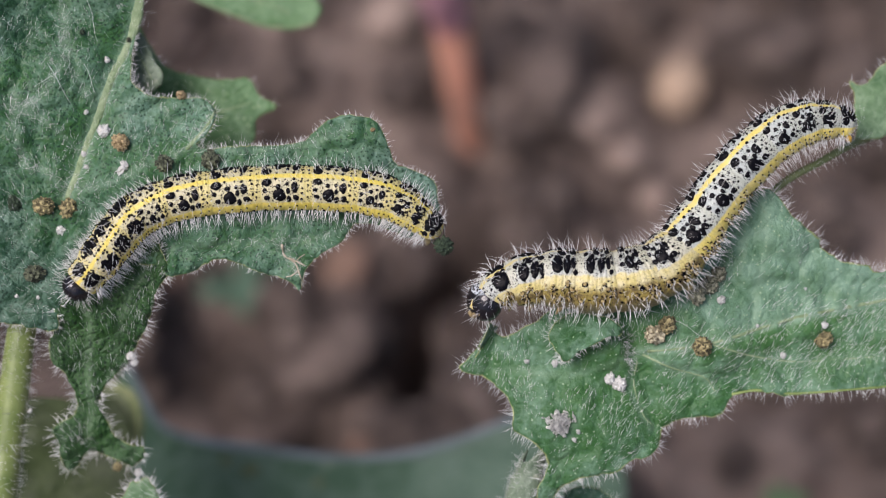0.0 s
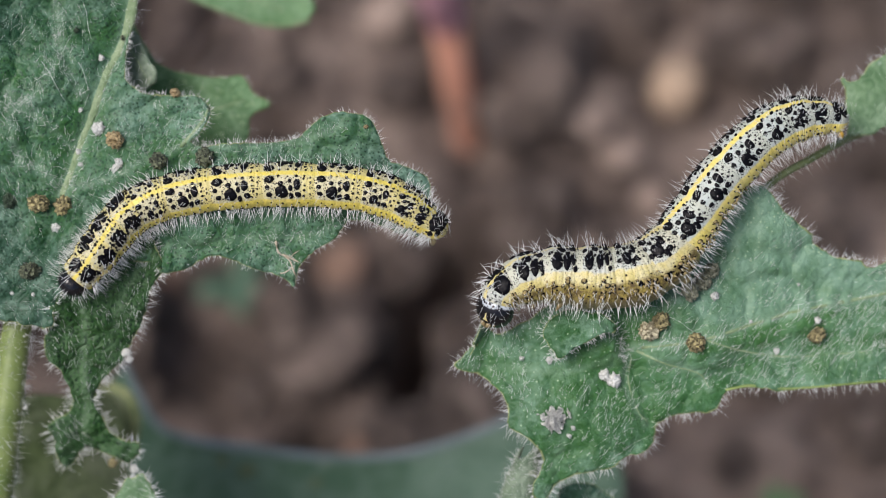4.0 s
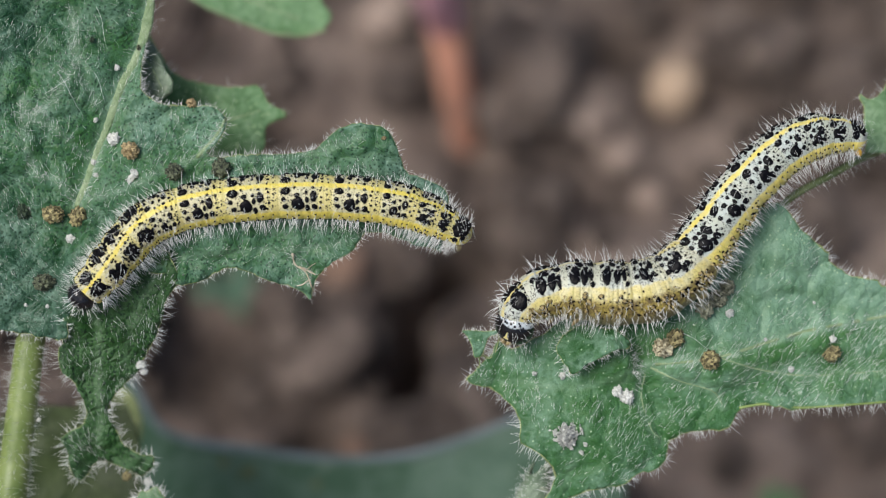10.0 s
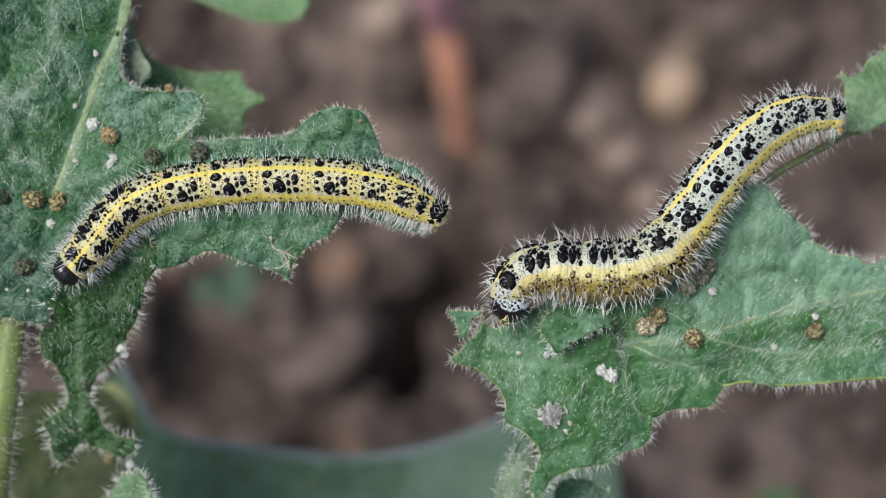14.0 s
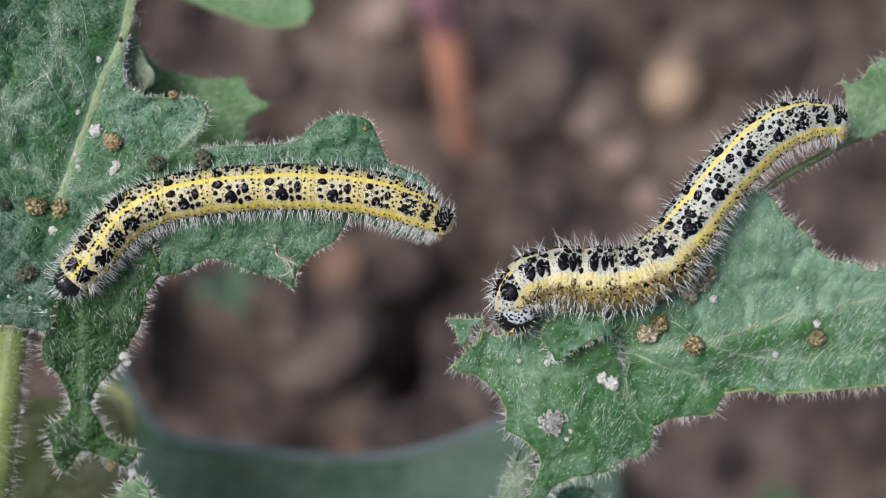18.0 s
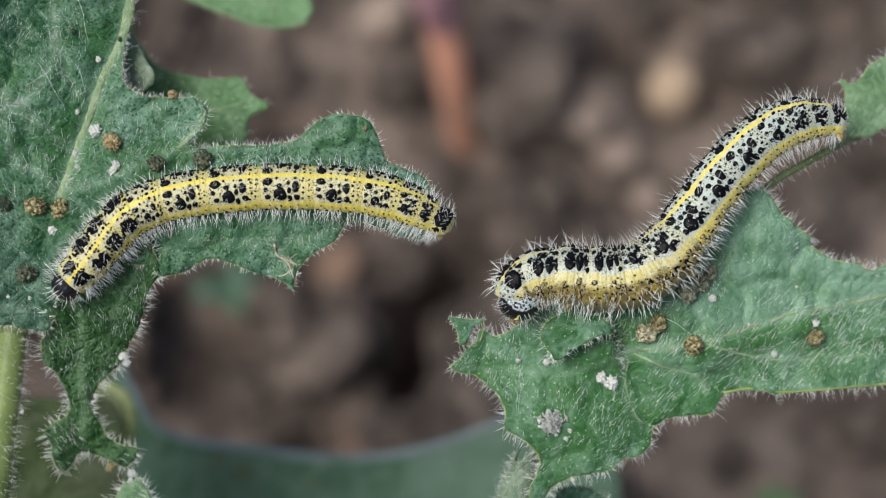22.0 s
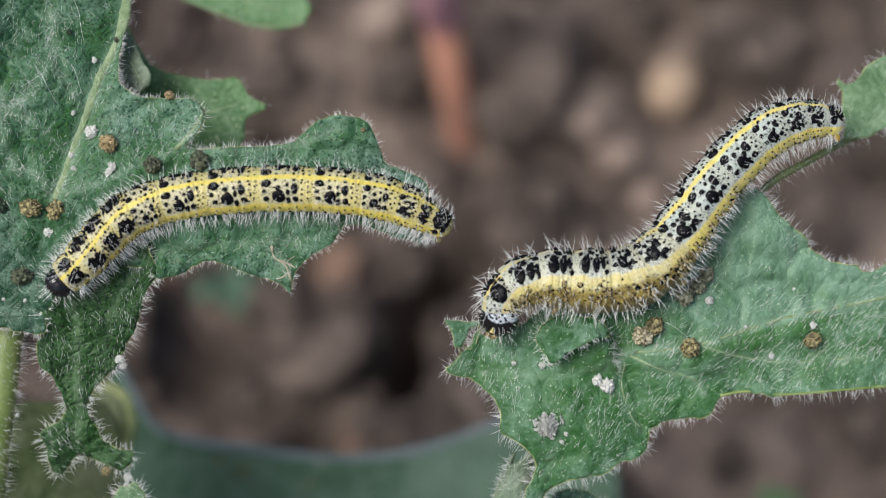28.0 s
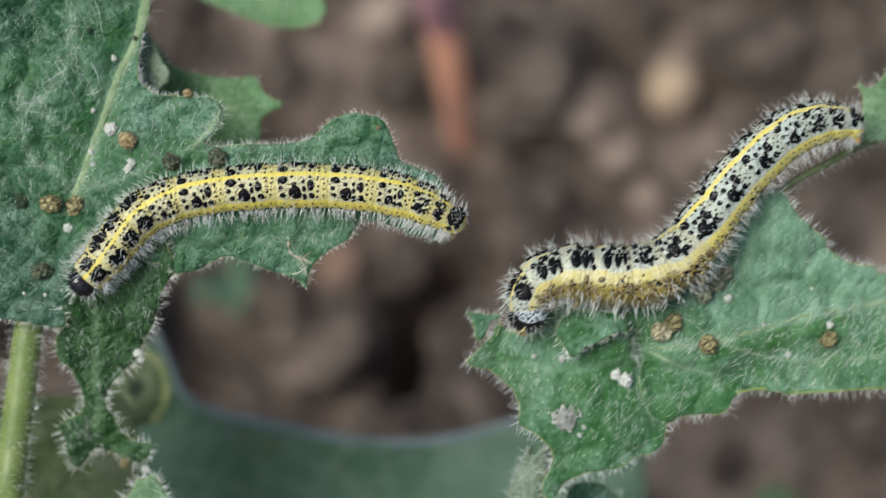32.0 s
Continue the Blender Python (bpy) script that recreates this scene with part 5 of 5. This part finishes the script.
        # pale tubercles with dark feet, each with a hair
        for _ in range(0 if dark or i > 7 else 15):
            x, deg, size = rng.uniform(-0.95, 0.95) * half, side * rng.uniform(start(0) + 14, start(0) + 58), rng.uniform(0.12, 0.24)
            patch(dv, df, radius, half, x, deg, size * 1.4, size * 1.3, rng, 0.03, 8)
            patch(kv, kf, radius, half, x + 0.03, deg - side * 1.5, size * 0.85, size * 0.8, rng, 0.16, 8)
            bristle(hv, hf, radius, half, x, deg, rng.uniform(0.7, 1.5), rng, rng.normal(0, 0.2), 0.023)
        lo, hi = fringe
        for _ in range(40 if dark else 34):
            bristle(hv, hf, radius, half, rng.uniform(-1, 1) * half * (0.6 if i == 12 else 1), side * rng.uniform(lo, hi), rng.uniform(0.8, 1.9 if dark else 1.75), rng, rng.normal(0, 0.15), 0.028)
        for _ in range(6):
            bristle(hv, hf, radius, half, rng.uniform(-0.9, 0.9) * half, side * rng.uniform(0, 24), rng.uniform(1.0, 2.2), rng, rng.normal(0.15, 0.15), 0.028)
        for _ in range(7):
            bristle(hv, hf, radius, half, rng.uniform(-0.9, 0.9) * half, side * rng.uniform(20, 75), rng.uniform(0.5, 1.2), rng, rng.normal(0.1, 0.25), 0.02)
        if i in (12,):
            for _ in range(16):
                bristle(hv, hf, radius * 0.8, half, -half * rng.uniform(0.3, 0.9), side * rng.uniform(5, 100), rng.uniform(1.0, 2.1), rng, -0.9, 0.03)
        if i == 0:
            for _ in range(16):
                bristle(hv, hf, radius, half, rng.uniform(0, 0.9) * half, side * rng.uniform(5, 110), rng.uniform(0.8, 1.6), rng, 0.8, 0.026)
    if kv:
        tagged(piece("stippling", [bend(q) for q in kv], kf, KNOB, seg, "pale brownish tubercles"), kind="stuff")
    tagged(piece("speckling", [bend(q) for q in dv], df, BLACK, seg, "small black specks"), kind="stuff")
    tagged(piece("bristles", [bend(q) for q in hv], hf, HAIR, seg, "fine white bristles"), kind="stuff")
    for side in (-1, 1):
        if i < 3:
            a = on_skin(radius, half, 0.1, side * 148, -0.35)
            b = a + Vector((0.25, side * 0.12, -0.55)) * MM
            e = b + Vector((0.35, -side * 0.1, -0.5)) * MM
            v, f = tube([a, b, e], [0.34 * MM, 0.24 * MM, 0.06 * MM], 9)
            piece("leg", v, f, LEG, seg, "short jointed brown leg")
        elif i in (5, 6, 7, 8):
            a = on_skin(radius, half, 0, side * 158, -0.6)
            v, f = tube([a, a + Vector((0, side * 0.1, -0.75)) * MM, a + Vector((0, side * 0.12, -0.95)) * MM], [0.75 * MM, 0.58 * MM, 0.5 * MM], 12)
            piece("proleg", v, f, PROLEG, seg)
        elif i == 12:
            a = on_skin(radius, half, -half * 0.55, side * 128, -0.5)
            v, f = tube([a, a + Vector((-0.45, side * 0.25, -0.45)) * MM, a + Vector((-0.6, side * 0.3, -0.75)) * MM], [0.45 * MM, 0.34 * MM, 0.2 * MM], 12)
            if dark:
                piece("clasper", v, f, PROLEG, seg)
            else:
                piece("clasper", v, f, CLASPER, seg, "orange yellow clasper")
    return seg


def build_head(parent, rng, big):
    verts, faces = [], []
    n, m = 26, 40
    for a in range(n + 1):
        p = math.pi * a / n
        for k in range(m):
            q = 2 * math.pi * k / m
            d = Vector((math.cos(p), math.sin(p) * math.sin(q), math.sin(p) * math.cos(q)))
            groove = 1 - 0.05 * math.exp(-(d.y / 0.1) ** 2) * max(0.0, d.z + d.x * 0.4)
            verts.append(Vector((d.x * 1.5, d.y * 1.82, d.z * 1.8)) * groove * MM * big)
    for a in range(n):
        for k in range(m):
            j = (k + 1) % m
            faces.append((a * m + k, a * m + j, (a + 1) * m + j, (a + 1) * m + k))
    head = piece("head", verts, faces, HEAD_PALE if big > 1 else HEAD_DARK, parent, "shiny black head with pale speckled crown")
    face = [Vector((1.44, 0, 0.5)), Vector((1.3, 0.52, -0.62)), Vector((1.3, -0.52, -0.62)), Vector((1.6, 0, -0.2))]
    piece("clypeus", [q * MM * big for q in face], [(0, 3, 1), (0, 2, 3), (1, 3, 2), (0, 1, 2)], CLYPEUS, head, "yellow triangle on the face", smooth=False)
    for side in (-1, 1):
        v, f = tube([Vector((1.0, side * 0.3, -0.75)) * MM, Vector((1.28, side * 0.28, -1.05)) * MM, Vector((1.3, side * 0.05, -1.3)) * MM], [0.3 * MM, 0.26 * MM, 0.08 * MM], 9)
        v = [q * big for q in v]
        piece("mandible", v, f, LEG, head)
        v, f = tube([Vector((1.02, side * 0.75, -0.55)) * MM, Vector((1.25, side * 0.9, -0.8)) * MM], [0.1 * MM, 0.05 * MM], 7)
        v = [q * big for q in v]
        piece("antenna", v, f, LEG, head)
    hv, hf = [], []
    for _ in range(110):
        d = Vector(rng.normal(0, 1, 3)).normalized()
        if d.x < -0.3:
            continue
        hair(hv, hf, Vector((d.x * 1.48, d.y * 1.78, d.z * 1.76)) * MM * big, d + Vector(rng.normal(0, 0.25, 3)), rng.uniform(0.5, 1.6) * MM, 0.019 * MM, Vector(rng.normal(0, 0.15, 3)))
    tagged(piece("bristles", hv, hf, HAIR, head, "short pale bristles"), kind="stuff")
    return head


def spine_poses(points, twist, rings):
    """Poses of the head and the rings along a spine from head to tail, and how each ring curves.
    twist: how far the back leans from the viewer, degrees by share of the length."""
    pts = curve_through(points, 10)
    at = [0.0]
    for a, b in zip(pts, pts[1:]):
        at.append(at[-1] + (b - a).length)
    total = at[-1]
    px, py, pz = ([p[k] for p in pts] for k in range(3))
    unit = total / (sum(rings) + NECK)

    def along(s):
        return Vector((np.interp(s, at, px), np.interp(s, at, py), np.interp(s, at, pz)))

    def heading(s, d=1.5):
        return (along(max(0.0, s - d)) - along(min(total, s + d))).normalized()

    def lean(s):
        return radians(float(np.interp(s / total, *zip(*twist))))
    out, curves = [], []
    s = 0.0
    for ln in (0.0, *rings):
        half = ln * unit / 2
        mid = s + half if ln else 0.1
        way = heading(mid)
        right = Vector((way.y, -way.x, 0)).normalized()
        back = Vector((0, 0, 1)) * math.cos(lean(mid)) + right * math.sin(lean(mid))
        back = (back - way * back.dot(way)).normalized()
        left = back.cross(way)
        out.append(Matrix.Translation(along(mid) * MM) @ Matrix((way, left, back)).transposed().to_4x4())
        if ln:
            d = (heading(mid - half) - heading(mid + half)) / (2 * half)
            curves.append((d.dot(left), d.dot(back), (lean(mid - half) - lean(mid + half)) / (2 * half)))
            s += ln * unit
        else:
            s = NECK * unit
    return out, unit, curves


def build_caterpillar(points, twist, rings, skin, label, group, seed, dark, thick, seams, fringe):
    first, unit, curves = spine_poses(points, twist, rings)
    c = Vector(points[len(points) // 2])
    ob = thing("caterpillar", c, label, "caterpillar")
    r = np.random.default_rng(seed)
    parts = [build_head(ob, r, 0.84 if dark else 1.1)]
    for i in range(13):
        parts.append(build_segment(i, rings[i] * unit, skin, ob, r, dark, thick(i), curves[i], seams[i:i + 2], fringe(i)))
    for part, m in zip(parts, first):
        part.matrix_basis = Matrix.Translation(in_mm(-c)) @ m
    sways(ob, group)
    return ob, parts, c


# resting spines, head to tail (mm, with height above the leaf plane)
SPINE_L = [(-36.5, -3.2, -0.3), (-34.75, -1.4, 0), (-33.15, 0.6, 0), (-30.8, 3.2, 0), (-27.17, 4.85, 0), (-22.77, 5.61, 0), (-18.37, 6, 0), (-13.97, 6.05, 0), (-9.57, 5.78, 0), (-5.72, 5.12, -0.1), (-2.7, 4.02, -0.3), (0.3, 2.4, -0.5)]
TWIST_L = [(0, -2), (0.12, 3), (0.25, 15), (0.4, 29), (0.8, 33), (1, 42)]
STRETCHED = [(3.47, -5.12, -0.4), (4.62, -3.85, 0), (6.43, -3.1, 0), (8.91, -2.85, 0), (11.66, -2.85, 0), (14.41, -3.05, 0)]
CURLED = [(7.71, -4.79, -0.4), (7.15, -3.69, 0), (7.8, -2.8, 0.2), (9.68, -2.45, 0.1), (12.21, -2.55, 0), (14.74, -2.85, 0)]
REAR = [(17.27, -2.81, 0), (19.86, -2.04, 0), (22.33, 0.06, 0), (24.43, 3.08, -0.1), (26.49, 6.11, -0.3), (28.91, 8.88, -0.7), (31.87, 11.4, -1.3), (35.3, 12.71, -2), (39.21, 12.64, -2.8)]
TWIST_R = [(0, 44), (0.06, 54), (0.17, 76), (0.35, 84), (0.45, 68), (0.56, 46), (0.7, 40), (0.85, 42), (1, 52)]


def spine_right(u, v):
    a, b = Vector(STRETCHED[0]), Vector(CURLED[0])
    k = min(1.15, max(-0.1, (u - a.x) / (b.x - a.x)))
    out = [Vector(p).lerp(Vector(q), k) for p, q in zip(STRETCHED, CURLED)]
    miss = Vector((u, v, out[0].z)) - out[0]
    for p, w in zip(out, (1.0, 0.72, 0.4, 0.15, 0.04)):
        p += miss * w
    return out + [Vector(p) for p in REAR], k


def spine_left(hu, hv, tu, tv):
    """Offsets of the head and of the tail from rest."""
    out = [Vector(p) for p in SPINE_L]
    for k, w in enumerate((1.0, 0.62, 0.25, 0.06)):
        out[k] += Vector((hu, hv, 0)) * w
    for k, w in enumerate((1.0, 0.62, 0.22)):
        out[-1 - k] += Vector((tu, tv, 0)) * w
    return out


left_cat = build_caterpillar(SPINE_L, TWIST_L, LONG_L, SKIN_A, "yellow and black spotted hairy caterpillar resting along a dark leaf", LEFT, 3, True, lambda i: 0.92 if i < 4 else 0.89,
                             (62, 62, 62, 64, 68, 72, 72, 72, 72, 72, 72, 72, 72, 72), lambda i: (97, 132))
right_cat = build_caterpillar(spine_right(CURLED[0][0] - 1.0, CURLED[0][1] - 0.6)[0], TWIST_R, LONG_R, SKIN_B, "pale grey and yellow black-spotted hairy caterpillar feeding on a leaf edge", RIGHT, 4, False, lambda i: (1.0, 1.1, 1.2, 1.27, 1.27, 1.19, 1.09, 1.03, 1.04, 1.03, 1.02, 1.0, 0.96)[i],
                              (60, 65, 67, 68, 70, 72, 73, 74, 74, 74, 74, 73, 72, 72), lambda i: (104, 166) if i < 6 else (103, 148))


def motions():
    # wind: seconds, shift right and up (mm), turn (degrees)
    wind_left = [(0, 0.19, -0.1, -0.35, -0.1), (0.5, 0.36, -0.22, 0, -0.06), (1, 0.46, -0.34, 0.45, -0.03), (1.5, 0.2, -0.22, 0, -0.06), (2, 0.11, -0.17, 0, -0.12), (2.5, 0.02, -0.13, 0, -0.07), (3, 0.1, -0.14, 0, -0.12), (3.5, -0.22, 0.21, -0.99, 0.09), (5.5, 0.02, 0.17, -1.57, -0.02), (6, -0.28, 0.14, 0, 0.25), (6.5, 0.09, -0.11, -0.37, -0.13), (7, 0.06, -0.18, 0.39, 0), (7.5, -0.04, -0.2, 0.75, 0.01), (8, -0.01, -0.11, 0, -0.04), (8.5, 0.09, 0.06, -0.52, -0.09), (9, 0.49, -0.15, -0.71, -0.35), (9.5, -0.49, 0.36, -1.51, 0.05), (10, 1.78, -0.95, 0.59, -0.16), (10.5, 0.26, -0.17, 0.41, -0.07), (11, 0.21, -0.13, 0, -0.02), (11.5, -0.34, 0.17, 0, 0.15), (12, -0.21, 0.1, 0, 0.29), (12.5, 0.23, -0.15, 0, -0.27), (13, 0, 0, 0, 0), (13.5, 0.36, 0.02, -0.78, -0.16), (14, -0.39, 0.62, -1.34, 0.25), (14.5, 0.58, -0.38, 0, -0.14), (16.5, -0.07, -0.13, 0, 0.06), (17, -0.03, -0.04, 0, -0.01), (17.5, 0.03, -0.09, 0.41, 0.01), (18, 0.14, -0.1, 0, 0.07), (18.5, 0.25, -0.1, -0.37, 0), (19, 0.76, -0.41, 0.61, -0.13), (19.5, 0.54, -0.15, -0.56, 0.07), (20, 0.59, -0.22, 0, 0.04), (20.5, 0.45, -0.25, 0.37, -0.01), (21, 0.13, -0.11, 0, 0.07), (21.5, 0.13, -0.07, 0.58, 0.08), (22, 0.19, -0.1, 0.37, 0.1), (22.5, 0.15, -0.1, 0, 0.08), (23, 0.11, -0.1, 0.39, 0.1), (23.5, 0.12, -0.1, 0.39, 0.1), (24, 0, -0.03, 0, 0.06), (24.5, 0.13, -0.09, 0.44, 0.07), (25, 0.62, -0.48, 0.72, -0.14), (25.5, 0.11, -0.27, 0.82, 0.08), (27.5, 0.1, -0.51, 2.21, -0.19), (28, 0.09, -0.31, 2.01, 0.06), (28.5, 0.24, -0.16, 1.15, 0.18), (29, 0.47, -0.07, 0.54, 0.2), (29.5, 0.31, -0.04, 1.01, 0.12), (30, 1.01, 0.29, -1.54, 0.42), (30.5, 0.51, -0.06, 0.88, 0.08), (31, 0.18, -0.13, 0.91, -0.02), (31.5, 0.3, -0.06, 0.88, 0.11), (31.7, 0.55, 0.0, 0.7, 0.08), (31.8, 1.35, -0.2, 0, 0.0), (31.9, 0.95, -0.4, -0.8, -0.1), (32, 1.48, 0.14, -1.39, -0.1)]
    wind_right = [(0, 0.23, -0.21, 0, -0.22), (0.5, 0.31, -0.31, 0, -0.08), (1, 0.34, -0.46, 0, -0.22), (1.5, 0.19, -0.29, 0, -0.19), (2, 0.1, -0.23, 0, -0.09), (2.5, 0.02, -0.15, 0, -0.1), (3, 0.11, -0.21, 0, -0.19), (3.5, -0.02, 0.22, -0.97, 0.25), (5.5, 0.38, -0.08, -1.08, -0.28), (6, 0.03, 0.12, -1.21, 0.27), (6.5, 0.2, -0.2, -0.64, 0.03), (7, 0, -0.17, -0.39, -0.04), (7.5, -0.13, -0.23, 0.51, -0.06), (8, -0.01, -0.17, 0, -0.02), (8.5, 0.14, -0.04, 0, -0.19), (9, 0.67, -0.52, -0.35, -0.74), (9.5, 0.14, 0.14, -1.38, -0.11), (10, 1.44, -1.49, 0.47, -0.63), (10.5, 0.15, -0.17, 0, -0.02), (11, 0.23, -0.21, 0, -0.22), (11.5, -0.32, 0.34, -0.35, 0.22), (12, -0.25, 0.33, -0.48, 0.2), (12.5, 0.26, -0.29, 0, -0.22), (13, 0, 0, 0, 0), (13.5, 0.43, -0.13, 0, -0.2), (14, 0.03, 0.59, -0.74, -0.14), (14.5, 0.53, -0.65, 0, -0.45), (16.5, 0, -0.17, 0.37, -0.22), (17, 0.06, -0.15, -0.37, -0.22), (17.5, 0.03, -0.1, 0, -0.05), (18, 0.13, -0.15, 0, -0.09), (18.5, 0.26, -0.21, 0, -0.19), (19, 0.45, -0.48, 0, -0.38), (19.5, 0.61, -0.43, -0.51, -0.38), (20, 0.52, -0.38, 0, -0.2), (20.5, 0.36, -0.36, -0.47, -0.32), (21, 0.11, -0.17, 0, 0), (21.5, 0.03, -0.08, 0, 0), (22, 0.08, -0.08, 0, -0.02), (22.5, 0.13, -0.15, 0, -0.07), (23, 0.05, -0.08, 0, 0), (23.5, 0.05, -0.13, 0, -0.2), (24, 0.01, -0.08, 0, -0.02), (24.5, 0.06, -0.13, 0, -0.2), (25, 0.44, -0.65, 0, -0.43), (25.5, -0.08, -0.3, 0.61, -0.08), (27.5, -0.35, -0.45, 1.8, -0.21), (28, -0.35, -0.27, 1.32, 0.05), (28.5, 0, -0.2, 0.62, -0.03), (29, 0.28, -0.17, 0.37, -0.22), (29.5, 0.05, -0.04, 0.37, -0.02), (30, 1.12, 0, -0.85, -0.46), (30.5, 0.47, -0.1, 0, -0.2), (31, -0.08, -0.06, 0.73, 0.08), (31.5, 0.03, -0.07, 1.07, -0.15), (31.7, 0.37, 0.04, 0.9, -0.2), (31.8, 1.45, -0.3, 0, -0.4), (31.9, 0.85, -0.7, -0.9, -0.8), (32, 1.71, -0.02, -1.58, -1.13)]
    wind_cup = [(0, 0, 0, 0, 0), (9.4, 0, 0, 0, 0), (10, 0.35, -0.2, 0, 0), (10.6, 0, 0, 0, 0), (31.2, 0, 0, 0, 0), (31.5, 0.3, 0.3, 0, 0), (32, 3.4, 1.7, 0, -4)]
    for group, rows, hub in ((LEFT, wind_left, (-30.7, 0.6, -2)), (RIGHT, wind_right, (22.2, -12.0, -2)), (CUP, wind_cup, (-8, -26, -52))):
        hub = Matrix.Translation(in_mm(hub))
        steps = [(t, BASE @ Matrix.Translation(in_mm((x, y, z))) @ hub @ Matrix.Rotation(radians(a), 4, "Z") @ hub.inverted()) for t, x, y, z, a in rows]
        for ob, m in group:
            m = m @ Matrix.Diagonal([1 / s for s in m.to_scale()] + [1])
            walk(ob, [(t, s @ m) for t, s in steps])
    # the feeding head sweeps along the bite: seconds, place of the head (mm)
    feeding = [(0, 3.43, -4.98), (1, 3.98, -5.22), (2, 4.64, -5.3), (3, 5.5, -6.23), (5.5, 3.94, -5.12), (6, 4.43, -5.27), (7, 4.73, -5.67), (8, 5.32, -6.05), (9, 5.04, -6.46), (10, 5.52, -6.06), (11, 6.14, -6.62), (12, 6.62, -6.6), (13, 7.21, -6.27), (14, 6.58, -5.96), (14.5, 6.93, -5.74), (16.5, 7.79, -4.95), (17, 7.68, -4.58), (18, 7.04, -6.25), (19, 7.03, -6.33), (20, 7.59, -5.89), (21, 7.81, -5.06), (22, 7.52, -5.04), (23, 6.03, -6.35), (24, 6.34, -6.74), (25, 6.93, -6.61), (27.5, 7.09, -6.04), (28, 6.02, -6.32), (29, 5.81, -6.49), (30, 6.38, -6.67), (31, 5.93, -6.46), (32, 6.73, -6.72)]
    ob, parts, c = right_cat
    poses = []
    for t, u, v in feeding:
        line, k = spine_right(u, v)
        poses.append((t, spine_poses(line, TWIST_R, LONG_R)[0], k))
    for i, part in enumerate(parts):
        rows = []
        for t, ms, k in poses:
            m = Matrix.Translation(in_mm(-c)) @ ms[i]
            if i == 0:
                # stretched out it faces the viewer, curled in it bows to the bite
                q = min(1.0, max(0.0, k * 1.1))
                nose = Vector((-0.75, -0.15, 0.55)).lerp(Vector((-0.1, -0.78, 0.42)), q).normalized()
                crown = Vector((0.1, 0.9, 0.35)).lerp(Vector((0.2, 0.5, 0.85)), q)
                crown = (crown - nose * crown.dot(nose)).normalized()
                m = Matrix.Translation(m.translation + nose * 0.3 * MM) @ Matrix((nose, crown.cross(nose), crown)).transposed().to_4x4()
            rows.append((t, m))
        walk(part, rows)
    # the resting head nods, the tail lifts: seconds, head shift (mm), face turned up (degrees), tail shift (mm)
    resting = [(0, -0.1, -0.55, 0, -1.78, -0.41), (1, -0.37, -0.61, 0, -1.95, -1.74), (2, -0.14, -0.67, 0, -1.62, -1.26), (3, -0.01, -0.21, 0, -1.29, -1.17), (5.5, -0.18, -0.71, 25, 0.15, 0.01), (6, -0.47, -0.31, 25, -0.07, 0.06), (7, -0.31, -0.56, 0, -0.11, -0.04), (8, 0.21, -0.49, 0, -0.02, 0.08), (9, -0.19, 0, -12.5, 0, 0), (10, -0.55, -0.57, 20, 0, 0), (11, -0.25, -0.47, 5, 0, 0), (12, -0.04, -0.23, 5, 0, 0), (13, 0, 0.04, 0, 0, 0), (14, -0.03, 0.32, -10, 0, 0), (14.5, -0.49, 0.33, -5, 0, 0), (16.5, -0.56, 0.15, 12.5, 0, 0), (17, -0.23, 0.12, 7.5, 0, 0), (18, -0.18, -0.05, 0, 0, 0), (19, -0.09, 0.18, 0, 0, 0), (20, 0.13, 0.18, -7.5, 0, 0), (21, -0.1, -0.61, 25, 0, 0), (22, -0.41, -0.4, 25, 0, 0), (23, -0.61, -0.48, 20, 0, 0), (24, -0.81, -0.37, 20, 0, 0), (25, -0.86, -0.2, 0, 0, 0), (27.5, -0.56, 0.04, -5, 0, 0), (28, -0.56, 0.17, -5, 0, 0), (29, -0.78, -0.41, 25, 0, 0), (30, -0.51, -0.06, 10, 0, 0), (31, -1.1, 0.41, 7.5, 0, 0), (32, -0.24, -0.3, -10, 0, 0)]
    ob, parts, c = left_cat
    poses = [(t, spine_poses(spine_left(a, b, e, f), TWIST_L, LONG_L)[0], n) for t, a, b, n, e, f in resting]
    for i, part in enumerate(parts):
        rows = []
        for t, ms, n in poses:
            m = Matrix.Translation(in_mm(-c)) @ ms[i]
            if i == 0:
                m = m @ pose(0, 0, -0.2 * MM, 0, 14 - n, 0)
            rows.append((t, m))
        walk(part, rows)
    # the nibbled scrap swings round once the head lets go of it
    home = scrap.matrix_basis.copy()
    walk(scrap, [(0, home @ pose(0, 0, 0, 0, 74, -30)), (5.2, home @ pose(0, 0, 0, 0, 70, -26)), (6.0, home @ pose(0, 0, 0, 0, 25, 0)), (6.8, home), (19.4, home),
                 (20.0, home @ pose(0, 0, 0, 0, 45, 0)), (20.6, home @ pose(0, 0, 0, 0, 10, -3)), (32, home @ pose(0, 0, 0, 0, 14, -4))])
    # the dropping clings for a moment, then falls to the soil
    start = [(t, BASE @ Matrix.Translation(in_mm(p))) for t, p in zip((0, 0.3, 0.62), [(-0.49, 0.33, -0.5), (-0.35, 0.22, -0.5), (-0.1, -0.33, -0.5)])]
    p = start[-1][1].translation
    rest = ground_height(p.x, p.y) + 0.004
    drops = [(0.62 + s, Matrix.Translation((p.x, p.y, max(rest, p.z - 4.9 * s * s)))) for s in (0.05, 0.1, 0.145)]
    walk(falling, start + drops + [(0.9, Matrix.Translation((p.x, p.y, rest))), (32, Matrix.Translation((p.x, p.y, rest)))])


motions()
